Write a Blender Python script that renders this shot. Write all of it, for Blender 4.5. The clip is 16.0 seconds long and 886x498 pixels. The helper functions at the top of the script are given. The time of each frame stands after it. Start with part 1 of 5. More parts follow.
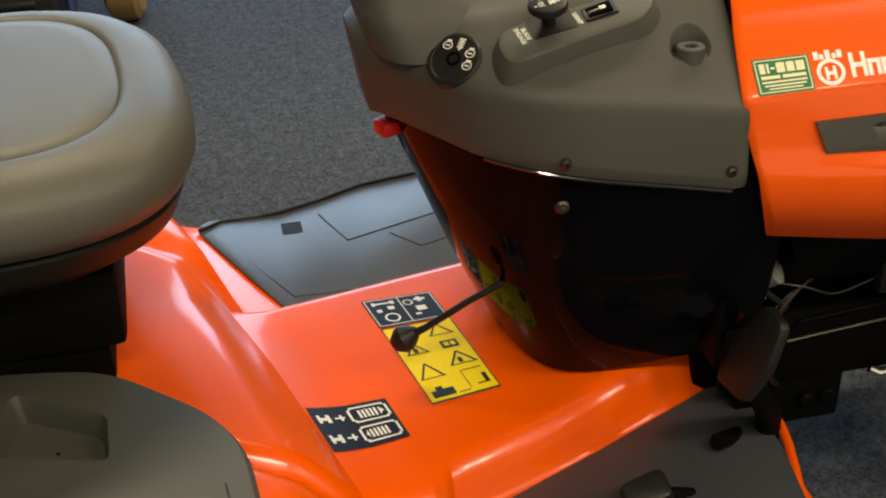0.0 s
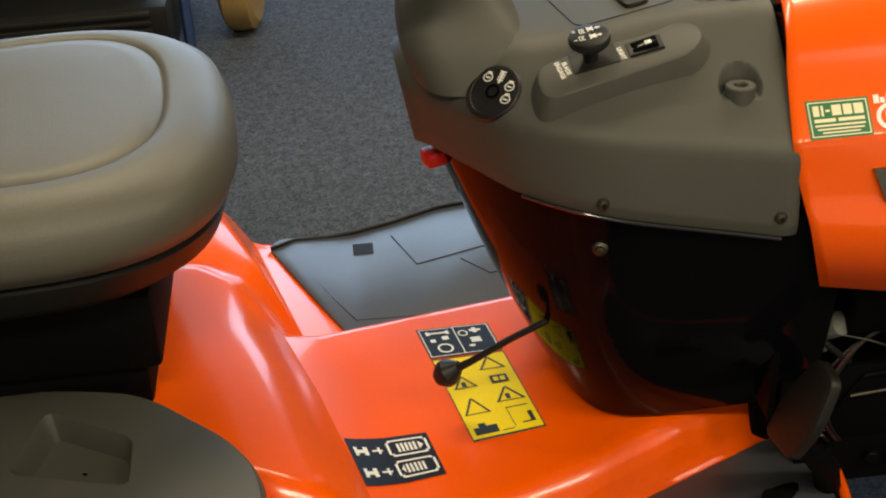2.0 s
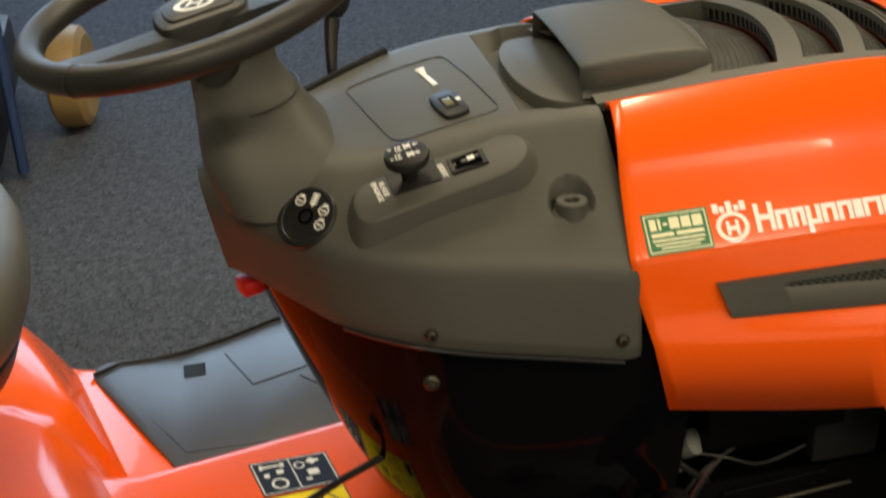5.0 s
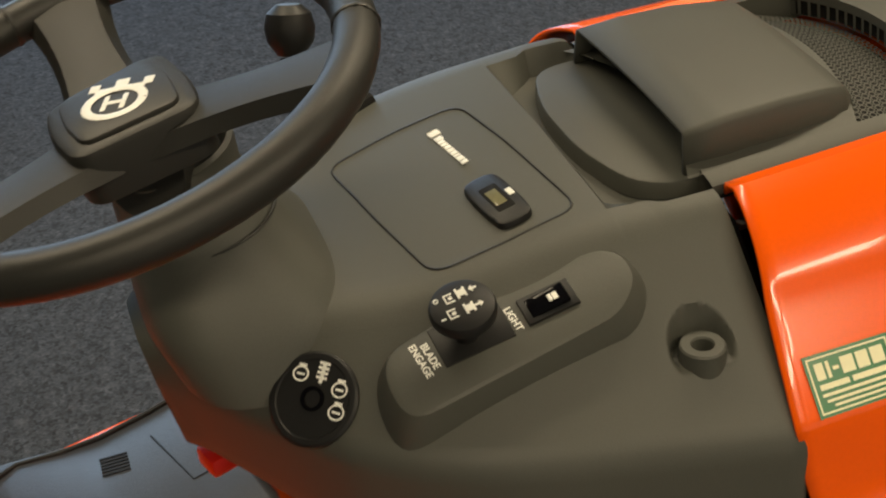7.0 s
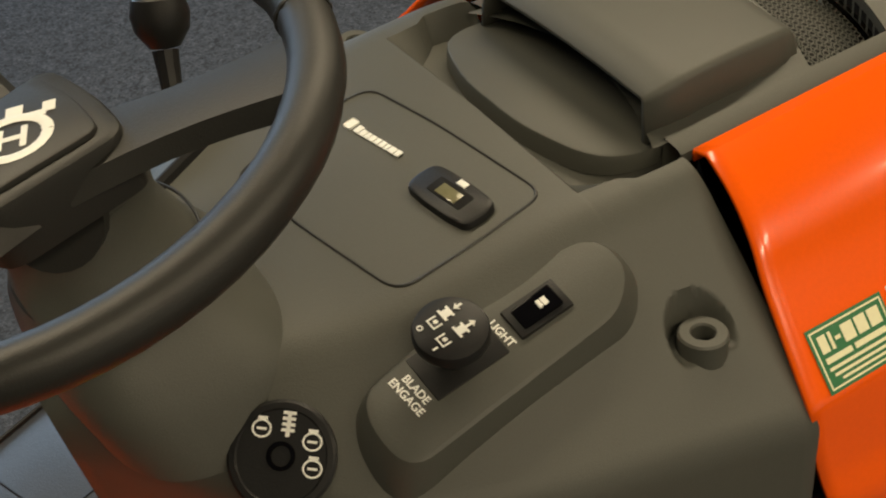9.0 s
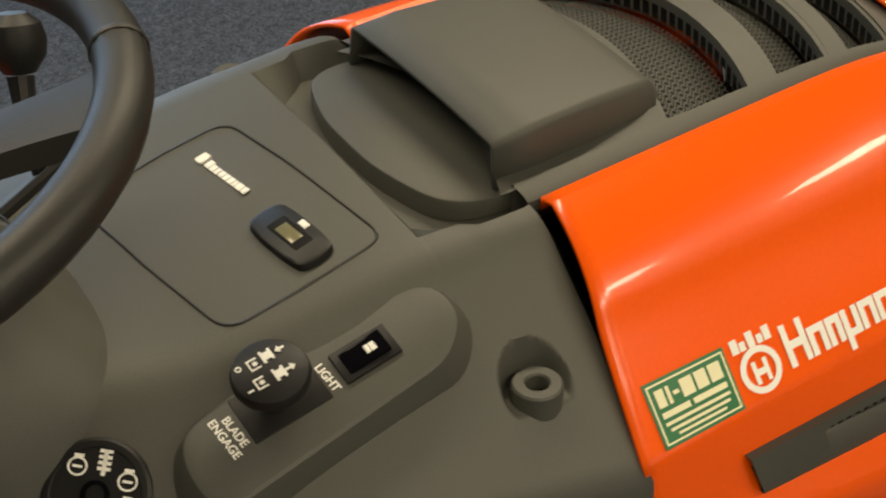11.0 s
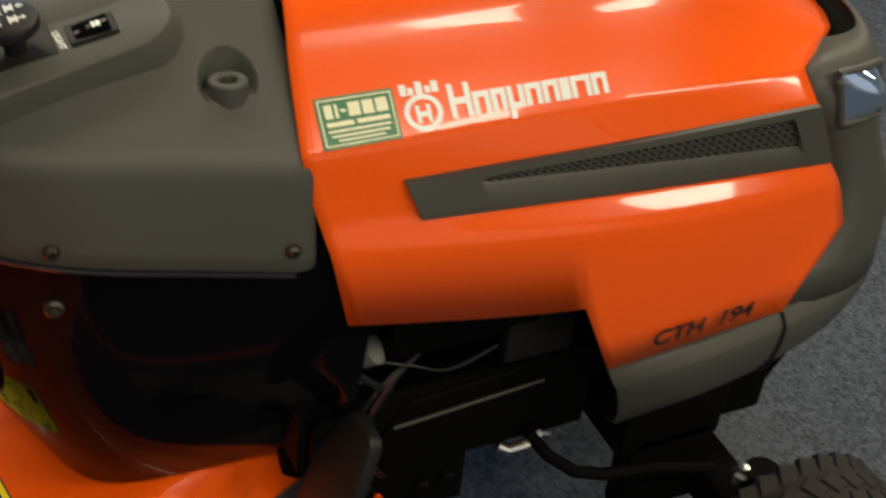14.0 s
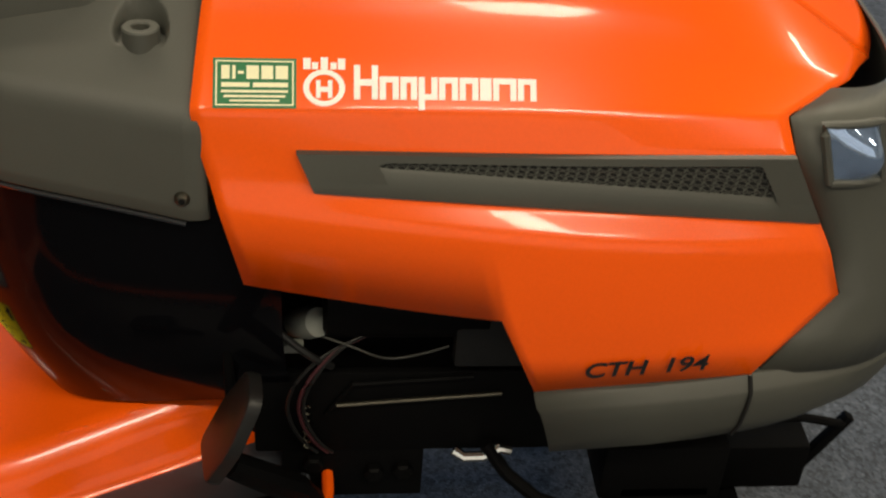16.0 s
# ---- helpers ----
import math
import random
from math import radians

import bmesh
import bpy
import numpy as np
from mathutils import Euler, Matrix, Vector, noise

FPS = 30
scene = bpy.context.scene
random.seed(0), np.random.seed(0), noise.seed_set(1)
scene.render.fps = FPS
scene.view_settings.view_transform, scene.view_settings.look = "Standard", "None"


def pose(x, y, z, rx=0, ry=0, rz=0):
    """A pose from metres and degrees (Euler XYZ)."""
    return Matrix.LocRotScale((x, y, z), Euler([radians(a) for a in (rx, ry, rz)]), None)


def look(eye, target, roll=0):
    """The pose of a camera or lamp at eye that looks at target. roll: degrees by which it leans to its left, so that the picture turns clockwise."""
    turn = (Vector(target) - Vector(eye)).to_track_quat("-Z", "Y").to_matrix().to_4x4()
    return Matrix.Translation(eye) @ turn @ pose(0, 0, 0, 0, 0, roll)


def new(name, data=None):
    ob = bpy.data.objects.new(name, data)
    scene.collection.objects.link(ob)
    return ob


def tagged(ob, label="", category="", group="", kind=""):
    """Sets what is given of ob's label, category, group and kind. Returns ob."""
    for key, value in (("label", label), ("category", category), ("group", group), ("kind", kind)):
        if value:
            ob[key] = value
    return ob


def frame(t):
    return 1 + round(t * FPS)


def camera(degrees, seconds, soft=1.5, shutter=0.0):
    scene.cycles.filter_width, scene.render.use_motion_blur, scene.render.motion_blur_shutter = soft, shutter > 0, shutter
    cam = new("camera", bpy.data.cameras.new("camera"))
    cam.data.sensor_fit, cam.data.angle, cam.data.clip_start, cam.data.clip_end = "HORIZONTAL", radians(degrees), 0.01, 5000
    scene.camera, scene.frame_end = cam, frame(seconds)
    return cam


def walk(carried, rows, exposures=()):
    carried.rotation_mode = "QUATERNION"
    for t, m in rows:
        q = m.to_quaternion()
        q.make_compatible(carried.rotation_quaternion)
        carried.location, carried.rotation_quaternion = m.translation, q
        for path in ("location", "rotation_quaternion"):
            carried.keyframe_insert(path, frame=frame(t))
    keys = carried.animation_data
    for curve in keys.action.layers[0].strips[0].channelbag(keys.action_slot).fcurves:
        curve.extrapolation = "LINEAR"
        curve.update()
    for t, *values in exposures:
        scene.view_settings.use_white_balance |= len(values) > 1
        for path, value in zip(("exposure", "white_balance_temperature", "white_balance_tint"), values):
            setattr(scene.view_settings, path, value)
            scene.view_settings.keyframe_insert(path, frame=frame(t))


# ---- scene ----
from mathutils.bvhtree import BVHTree

cam = camera(37.5, 16.0, soft=2.0, shutter=0.5)
PATH = [
    (0, (-0.668, -1.536, 1.557), (-0.318, 0.108, 0.473), -1.4),
    (0.5, (-0.643, -1.529, 1.556), (-0.34, 0.129, 0.479), -1.8),
    (1, (-0.605, -1.523, 1.555), (-0.364, 0.149, 0.484), -2.3),
    (1.5, (-0.559, -1.512, 1.559), (-0.39, 0.168, 0.488), -3.0),
    (2, (-0.524, -1.504, 1.561), (-0.397, 0.182, 0.491), -3.3),
    (2.5, (-0.486, -1.491, 1.56), (-0.362, 0.192, 0.486), -3.0),
    (3, (-0.461, -1.486, 1.558), (-0.309, 0.192, 0.481), -2.3),
    (3.5, (-0.443, -1.482, 1.555), (-0.255, 0.191, 0.476), -1.7),
    (4, (-0.426, -1.474, 1.558), (-0.204, 0.201, 0.489), -1.6),
    (4.5, (-0.422, -1.451, 1.55), (-0.157, 0.244, 0.522), -1.5),
    (5, (-0.443, -1.365, 1.55), (-0.115, 0.342, 0.561), -2.7),
    (5.2, (-0.468, -1.325, 1.551), (-0.101, 0.386, 0.583), -2.1),
    (7.3, (-0.472, -0.787, 1.531), (0.075, 0.715, 0.329), -4.4),
    (7.5, (-0.504, -0.761, 1.527), (0.105, 0.714, 0.321), -4.2),
    (7.7, (-0.516, -0.701, 1.517), (0.148, 0.714, 0.269), -3.5),
    (8, (-0.55, -0.656, 1.513), (0.211, 0.686, 0.24), -1.4),
    (8.2, (-0.556, -0.647, 1.51), (0.23, 0.677, 0.234), -1.8),
    (10.3, (-0.499, -0.665, 1.503), (0.357, 0.618, 0.23), -0.4),
    (10.5, (-0.492, -0.667, 1.505), (0.37, 0.614, 0.235), 0.2),
    (10.6, (-0.49, -0.665, 1.504), (0.379, 0.615, 0.236), 0.6),
    (11, (-0.47, -0.685, 1.505), (0.401, 0.618, 0.262), 1.4),
    (11.5, (-0.444, -0.719, 1.517), (0.42, 0.614, 0.301), 2.4),
    (12, (-0.383, -0.794, 1.508), (0.411, 0.646, 0.369), 1.0),
    (12.5, (-0.365, -0.866, 1.491), (0.43, 0.617, 0.411), 1.4),
    (13, (-0.375, -0.929, 1.495), (0.417, 0.523, 0.369), 3.2),
    (13.5, (-0.381, -1.058, 1.455), (0.4, 0.413, 0.347), 4.0),
    (14, (-0.357, -1.129, 1.481), (0.397, 0.271, 0.269), 6.4),
    (14.5, (-0.229, -1.272, 1.507), (0.347, 0.175, 0.251), 4.9),
    (15, (-0.129, -1.315, 1.495), (0.323, 0.181, 0.247), 4.1),
    (15.5, (-0.078, -1.293, 1.46), (0.316, 0.259, 0.262), 5.0),
    (16, (0.065, -1.259, 1.485), (0.263, 0.312, 0.262), 4.5),
]
EXPOSE = [(0.0, 0.12, 6850, 10), (5.0, 0.05, 6850, 10), (8.0, -0.26, 7000, 10), (11.0, -0.12, 6750, 10), (12.5, -0.14, 6600, 10), (13.5, -0.10, 6400, 10), (14.5, -0.12, 6050, 10), (15.5, 0.02, 6100, 10), (16.0, 0.10, 6300, 10)]
walk(cam, [(t, look(eye, target, roll)) for t, eye, target, roll in PATH], EXPOSE)

# ---- light ----
world = bpy.data.worlds.new("shop")
world.use_nodes = True
world.node_tree.nodes["Background"].inputs[0].default_value = (0.5, 0.55, 0.65, 1)
world.node_tree.nodes["Background"].inputs[1].default_value = 0.05
scene.world = world


def area_lamp(name, m, sx, sy, watts, colour):
    d = bpy.data.lights.new(name, "AREA")
    d.shape, d.size, d.size_y, d.energy, d.color = "RECTANGLE", sx, sy, watts, colour
    ob = new(name, d)
    ob.matrix_world = m
    return ob


TUBES = [(-0.85, -1.8), (0.95, -1.8), (-0.85, 0.8), (0.95, 0.8), (2.9, -1.8), (2.9, 1.2)]
for tx, ty in TUBES:
    area_lamp("tube_light", look((tx, ty, 2.58), (tx, ty, 0)), 1.25, 0.18, 30, (1.0, 0.86, 0.62))
area_lamp("window_light", look((-0.4, 4.72, 1.55), (-0.4, 0, 1.0)), 3.4, 1.5, 85, (0.50, 0.72, 1.0))
# added fill from the south to brighten the near sides; no known source
area_lamp("south_fill_light", look((0.6, -3.72, 1.35), (0.6, 0, 0.8)), 4.2, 1.9, 18, (1.0, 0.90, 0.74))


# ---- materials ----
def mat(name, col, rough=0.5, metal=0.0, coat=0.0, bump=0.0, scale=200.0, vary=0.12, big=6.0, spec=0.5, trans=0.0, emit=0.0):
    m = bpy.data.materials.new(name)
    m.use_nodes = True
    nt = m.node_tree
    b = nt.nodes["Principled BSDF"]
    b.inputs["Roughness"].default_value = rough
    b.inputs["Metallic"].default_value = metal
    b.inputs["Coat Weight"].default_value = coat
    b.inputs["Coat Roughness"].default_value = 0.035
    b.inputs["Specular IOR Level"].default_value = spec
    b.inputs["Transmission Weight"].default_value = trans
    b.inputs["Base Color"].default_value = (*col, 1)
    if emit:
        b.inputs["Emission Color"].default_value = (*col, 1)
        b.inputs["Emission Strength"].default_value = emit
    co = nt.nodes.new("ShaderNodeTexCoord")
    n1 = nt.nodes.new("ShaderNodeTexNoise")
    n1.inputs["Scale"].default_value, n1.inputs["Detail"].default_value = big, 6
    n2 = nt.nodes.new("ShaderNodeTexNoise")
    n2.inputs["Scale"].default_value, n2.inputs["Detail"].default_value = scale, 3
    nt.links.new(co.outputs["Object"], n1.inputs["Vector"])
    nt.links.new(co.outputs["Object"], n2.inputs["Vector"])
    if vary:
        mix = nt.nodes.new("ShaderNodeMix")
        mix.data_type = "RGBA"
        add = nt.nodes.new("ShaderNodeMath")
        add.operation = "ADD"
        nt.links.new(n1.outputs["Fac"], add.inputs[0])
        nt.links.new(n2.outputs["Fac"], add.inputs[1])
        mr = nt.nodes.new("ShaderNodeMapRange")
        mr.inputs["From Min"].default_value, mr.inputs["From Max"].default_value = 0.7, 1.3
        nt.links.new(add.outputs[0], mr.inputs["Value"])
        nt.links.new(mr.outputs[0], mix.inputs["Factor"])
        mix.inputs["A"].default_value = (*[c * (1 - vary) for c in col], 1)
        mix.inputs["B"].default_value = (*[min(1, c * (1 + vary)) for c in col], 1)
        nt.links.new(mix.outputs["Result"], b.inputs["Base Color"])
        rr = nt.nodes.new("ShaderNodeMapRange")
        rr.inputs["To Min"].default_value, rr.inputs["To Max"].default_value = max(0.02, rough - 0.06), rough + 0.08
        nt.links.new(n1.outputs["Fac"], rr.inputs["Value"])
        nt.links.new(rr.outputs[0], b.inputs["Roughness"])
    if bump:
        bp = nt.nodes.new("ShaderNodeBump")
        bp.inputs["Strength"].default_value, bp.inputs["Distance"].default_value = bump, 0.002
        nt.links.new(n2.outputs["Fac"], bp.inputs["Height"])
        nt.links.new(bp.outputs[0], b.inputs["Normal"])
    return m


ORANGE = mat("orange_paint", (0.95, 0.110, 0.001), 0.24, 0, 0.4, 0.0, 300, 0.03, 3, spec=0.3)
RED = mat("red_plastic", (0.55, 0.015, 0.01), 0.35, vary=0.05)
GREY = mat("grey_plastic", (0.062, 0.063, 0.053), 0.52, 0, 0, 0.12, 900, 0.08, 9)
GREYD = mat("dark_grey_plastic", (0.014, 0.0138, 0.0115), 0.45, 0, 0, 0.12, 900, 0.08, 9)
BLACKG = mat("gloss_black_panel", (0.003, 0.003, 0.004), 0.08, 0, 0.0, 0.0, 200, 0.1, spec=0.06)
GLOSSB = mat("gloss_black_edge", (0.01, 0.01, 0.012), 0.12, 0, 1.0, 0.0, 200, 0.1, spec=1.0)
BLACK = mat("black_plastic", (0.009, 0.009, 0.009), 0.42, 0, 0, 0.1, 700, 0.1, spec=0.35)
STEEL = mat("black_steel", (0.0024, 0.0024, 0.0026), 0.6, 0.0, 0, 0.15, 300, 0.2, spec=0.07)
CHROME = mat("bright_steel", (0.75, 0.74, 0.70), 0.2, 1.0, 0, 0, 100, 0.08)
ZINC = mat("zinc_screw", (0.12, 0.11, 0.085), 0.4, 1.0, 0, 0, 100, 0.1)
VINYL = mat("grey_vinyl", (0.098, 0.096, 0.078), 0.45, 0, 0, 0.25, 500, 0.08, 7)
MATR = mat("rubber_mat", (0.050, 0.055, 0.066), 0.32, 0, 0, 0.2, 500, 0.12, 8)
TYRE = mat("tyre_rubber", (0.022, 0.020, 0.017), 0.7, 0, 0, 0.4, 160, 0.25, 12)
WHITE = mat("white_print", (0.85, 0.85, 0.80), 0.35, vary=0.03)
CREAM = mat("cream_print", (0.80, 0.78, 0.52), 0.4, vary=0.05)
GREEN = mat("green_sticker", (0.018, 0.16, 0.055), 0.3, 0, 0.4, vary=0.08)
YELLOW = mat("yellow_sticker", (0.95, 0.72, 0.004), 0.45, 0, 0, vary=0.04, spec=0.15)
NAVY = mat("dark_sticker", (0.010, 0.012, 0.022), 0.35, 0, 0, vary=0.08, spec=0.2)
INK = mat("black_print", (0.01, 0.01, 0.01), 0.4, vary=0.1)
LCD = mat("lcd_glass", (0.16, 0.15, 0.08), 0.15, vary=0.08)
# near-black that stands in for the shade inside holes, slots and gaps
GAP_SHADE = mat("gap_shade_black", (0.003, 0.003, 0.003), 0.9, vary=0.1)
# blue base colour paints the window's reflection into the clear lens
LENS = mat("reflection_tinted_lens", (0.40, 0.54, 0.80), 0.08, 0.85, 1.0, vary=0.1)
FOAM = mat("white_plastic_tank", (0.20, 0.21, 0.19), 0.5, vary=0.1)
WIRE = mat("red_wire", (0.045, 0.010, 0.014), 0.5, vary=0.1)
TAN = mat("tan_rim", (0.30, 0.20, 0.07), 0.5, vary=0.2)
BLUE = mat("blue_steel", (0.03, 0.06, 0.16), 0.3, 0.6, vary=0.2)
WALL = mat("painted_wall", (0.42, 0.41, 0.38), 0.8, 0, 0, 0.1, 60, 0.06, 1.5)
CEIL = mat("ceiling_board", (0.66, 0.65, 0.60), 0.85, 0, 0, 0.1, 80, 0.05, 2)
FRAME = mat("white_window_frame", (0.7, 0.7, 0.68), 0.4, vary=0.05)
TUBEM = mat("tube_housing", (0.75, 0.75, 0.72), 0.4, vary=0.04)


def carpet_material():
    m = mat("carpet", (0.064, 0.072, 0.088), 0.95, 0, 0, 0.9, 260, 0.35, 40, spec=0.2)
    nt = m.node_tree
    b = nt.nodes["Principled BSDF"]
    base = b.inputs["Base Color"].links[0].from_socket
    v = nt.nodes.new("ShaderNodeTexVoronoi")
    v.inputs["Scale"].default_value = 170
    co = [n for n in nt.nodes if n.type == "TEX_COORD"][0]
    nt.links.new(co.outputs["Object"], v.inputs["Vector"])
    mr = nt.nodes.new("ShaderNodeMapRange")
    mr.inputs["To Min"].default_value, mr.inputs["To Max"].default_value = 0.55, 1.6
    nt.links.new(v.outputs["Color"], mr.inputs["Value"])
    mul = nt.nodes.new("ShaderNodeMix")
    mul.data_type, mul.blend_type = "RGBA", "MULTIPLY"
    mul.inputs["Factor"].default_value = 1
    nt.links.new(base, mul.inputs["A"])
    nt.links.new(mr.outputs[0], mul.inputs["B"])
    nt.links.new(mul.outputs["Result"], b.inputs["Base Color"])
    return m


CARPET = carpet_material()


# ---- building helpers ----
def finish(name, bm, material, parent=None, label="", sharp=32):
    bm.normal_update()
    for e in bm.edges:
        if len(e.link_faces) == 2 and e.calc_face_angle(0) > radians(sharp):
            e.smooth = False
    for f in bm.faces:
        f.smooth = True
    me = bpy.data.meshes.new(name)
    bm.to_mesh(me)
    bm.free()
    me.materials.append(material)
    ob = new(name, me)
    if parent is not None:
        ob.parent = parent
    if label:
        tagged(ob, label)
    return ob


def part(name, bm, material, parent, label="", sharp=32):
    return finish(name, bm, material, parent, label, sharp)


def shell(ob, thick, offset=-1.0):
    md = ob.modifiers.new("thickness", "SOLIDIFY")
    md.thickness, md.offset = thick, offset
    return ob


def grid(rows, bm=None, ring=False, flip=False):
    """Quads between rows of points."""
    bm = bm or bmesh.new()
    vs = [[bm.verts.new(p) for p in r] for r in rows]
    for a, b in zip(vs, vs[1:]):
        n = len(a)
        for i in range(n if ring else n - 1):
            j = (i + 1) % n
            q = [a[i], a[j], b[j], b[i]]
            bm.faces.new(q[::-1] if flip else q)
    return bm


def box(x0, x1, y0, y1, z0, z1, r=0.004, bm=None, seg=2):
    bm = bm or bmesh.new()
    g = bmesh.ops.create_cube(bm, size=1)["verts"]
    for v in g:
        v.co = Vector((x0 + (v.co.x + 0.5) * (x1 - x0), y0 + (v.co.y + 0.5) * (y1 - y0), z0 + (v.co.z + 0.5) * (z1 - z0)))
    if r:
        es = list({e for v in g for e in v.link_edges})
        bmesh.ops.bevel(bm, geom=es, offset=r, segments=seg, profile=0.6, affect="EDGES")
    return bm


def moved(bm, m):
    bmesh.ops.transform(bm, matrix=m, verts=bm.verts)
    return bm


def smooth_line(pts, n):
    """A smooth curve through pts, sampled at n points."""
    p = np.array(pts, float)
    k = np.linspace(0, 1, len(p))
    s = np.linspace(0, 1, n)
    return spline_at(k, p, s)


def spline_at(k, p, s):
    k, p = np.array(k, float), np.array(p, float)
    n = len(k)
    h = np.diff(k)
    a, rhs = np.zeros((n, n)), np.zeros((n, p.shape[1]))
    a[0, 0] = a[-1, -1] = 1
    for i in range(1, n - 1):
        a[i, i - 1], a[i, i], a[i, i + 1] = h[i - 1], 2 * (h[i - 1] + h[i]), h[i]
        rhs[i] = 6 * ((p[i + 1] - p[i]) / h[i] - (p[i] - p[i - 1]) / h[i - 1])
    m = np.linalg.solve(a, rhs)
    s = np.atleast_1d(s)
    i = np.clip(np.searchsorted(k, s) - 1, 0, n - 2)
    t0, t1, hh = (k[i + 1] - s)[:, None], (s - k[i])[:, None], h[i][:, None]
    return m[i] * t0**3 / (6 * hh) + m[i + 1] * t1**3 / (6 * hh) + (p[i] / hh - m[i] * hh / 6) * t0 + (p[i + 1] / hh - m[i + 1] * hh / 6) * t1


def rounded(pts, r, n=4):
    """A polyline with its inner corners rounded; r: one radius or one a corner."""
    pts = [Vector(p) for p in pts]
    out = [pts[0]]
    for i in range(1, len(pts) - 1):
        a, b, c = pts[i - 1], pts[i], pts[i + 1]
        rr = r[i - 1] if isinstance(r, (list, tuple)) else r
        d0, d1 = (a - b), (c - b)
        q0 = b + d0.normalized() * min(rr, d0.length * 0.45)
        q1 = b + d1.normalized() * min(rr, d1.length * 0.45)
        for k in range(n + 1):
            t = k / n
            out.append(q0 * (1 - t) ** 2 + b * 2 * t * (1 - t) + q1 * t * t)
    return out + [pts[-1]]


def round_loop(pts, r, n=4):
    pts = [Vector(p) for p in pts]
    m = len(pts)
    out = []
    for i in range(m):
        seq = rounded([pts[i - 1], pts[i], pts[(i + 1) % m]], r, n)
        out += seq[1:-1]
    return out


def plan(pts, r, n=4):
    """A closed (x, y) outline with rounded corners."""
    return [(p.x, p.y) for p in round_loop([(x, y, 0) for x, y in pts], r, n)]


def slab(outline, z0, z1, bevel=0.003, bm=None):
    """A plate with a plan outline (x, y), between two heights (numbers or functions of x, y)."""
    f0 = z0 if callable(z0) else (lambda x, y: z0)
    f1 = z1 if callable(z1) else (lambda x, y: z1)
    bm = bm or bmesh.new()
    c = Vector((sum(p[0] for p in outline) / len(outline), sum(p[1] for p in outline) / len(outline)))

    def ring(k, f, dz):
        res = []
        for p in outline:
            d = Vector((p[0], p[1])) - c
            q = c + d * (1 - k / max(d.length, 1e-6))
            res.append((q.x, q.y, f(q.x, q.y) + dz))
        return res
    rows = [ring(0, f0, 0), ring(0, f1, -bevel), ring(bevel * 0.3, f1, -bevel * 0.3), ring(bevel, f1, 0)]
    vs = [[bm.verts.new(p) for p in r] for r in rows]
    n = len(outline)
    for a, b in zip(vs, vs[1:]):
        for i in range(n):
            j = (i + 1) % n
            bm.faces.new([a[i], a[j], b[j], b[i]])
    bm.faces.new(vs[-1])
    bm.faces.new(vs[0][::-1])
    bmesh.ops.recalc_face_normals(bm, faces=bm.faces)
    return bm


def tube(pts, r, n=10, bm=None, caps=True):
    """A round bar along points; r: one radius or one a point."""
    bm = bm or bmesh.new()
    pts = [Vector(p) for p in pts]
    rs = r if isinstance(r, (list, tuple)) else [r] * len(pts)
    rows = []
    up = Vector((0.13, 0.21, 0.97))
    for i, p in enumerate(pts):
        d = (pts[min(i + 1, len(pts) - 1)] - pts[max(i - 1, 0)]).normalized()
        if abs(d.dot(up)) > 0.95:
            up = Vector((0.9, 0.3, 0.1))
        a = d.cross(up).normalized()
        b = d.cross(a)
        rows.append([p + (a * math.cos(2 * math.pi * k / n) + b * math.sin(2 * math.pi * k / n)) * rs[i] for k in range(n)])
    vs = [[bm.verts.new(p) for p in q] for q in rows]
    for u, v in zip(vs, vs[1:]):
        for i in range(n):
            j = (i + 1) % n
            bm.faces.new([u[i], u[j], v[j], v[i]])
    if caps:
        bm.faces.new(vs[0][::-1])
        bm.faces.new(vs[-1])
    bmesh.ops.recalc_face_normals(bm, faces=bm.faces)
    return bm


def turned(profile, n=28, bm=None, m=None):
    """A turned body from (radius, height) pairs about z."""
    bm = bm or bmesh.new()
    vs = [[bm.verts.new((r * math.cos(2 * math.pi * k / n), r * math.sin(2 * math.pi * k / n), z)) for k in range(n)] for r, z in profile]
    new_v = [v for q in vs for v in q]
    for u, v in zip(vs, vs[1:]):
        for i in range(n):
            j = (i + 1) % n
            bm.faces.new([u[i], u[j], v[j], v[i]])
    if profile[0][0] > 1e-5:
        bm.faces.new(vs[0][::-1])
    if profile[-1][0] > 1e-5:
        bm.faces.new(vs[-1])
    if m is not None:
        bmesh.ops.transform(bm, matrix=m, verts=new_v)
    bmesh.ops.remove_doubles(bm, verts=bm.verts, dist=1e-6)
    bmesh.ops.recalc_face_normals(bm, faces=bm.faces)
    return bm


def bil(q, u, v):
    """A point of the four-cornered patch q (top left, top right, bottom right, bottom left)."""
    a, b, c, d = (Vector(p) for p in q)
    return (a * (1 - u) + b * u) * (1 - v) + (d * (1 - u) + c * u) * v


def decal(name, at, shapes, material, parent, lift, label=""):
    """Flat print: polygons in (u, v) laid on the surface at(u, v) -> point, normal."""
    bm = bmesh.new()
    for sh in shapes:
        if isinstance(sh[0], (int, float)):
            x0, y0, x1, y1 = sh
            nx = max(1, int(abs(x1 - x0) / 0.12))
            ny = max(1, int(abs(y1 - y0) / 0.34))
            rows = []
            for j in range(ny + 1):
                row = []
                for i in range(nx + 1):
                    p, nrm = at(x0 + (x1 - x0) * i / nx, y0 + (y1 - y0) * j / ny)
                    row.append(p + nrm * lift)
                rows.append(row)
            grid(rows, bm)
        else:
            vs = []
            for u, v in sh:
                p, nrm = at(u, v)
                vs.append(bm.verts.new(p + nrm * lift))
            bm.faces.new(vs)
    ob = part(name, bm, material, parent, label)
    return ob


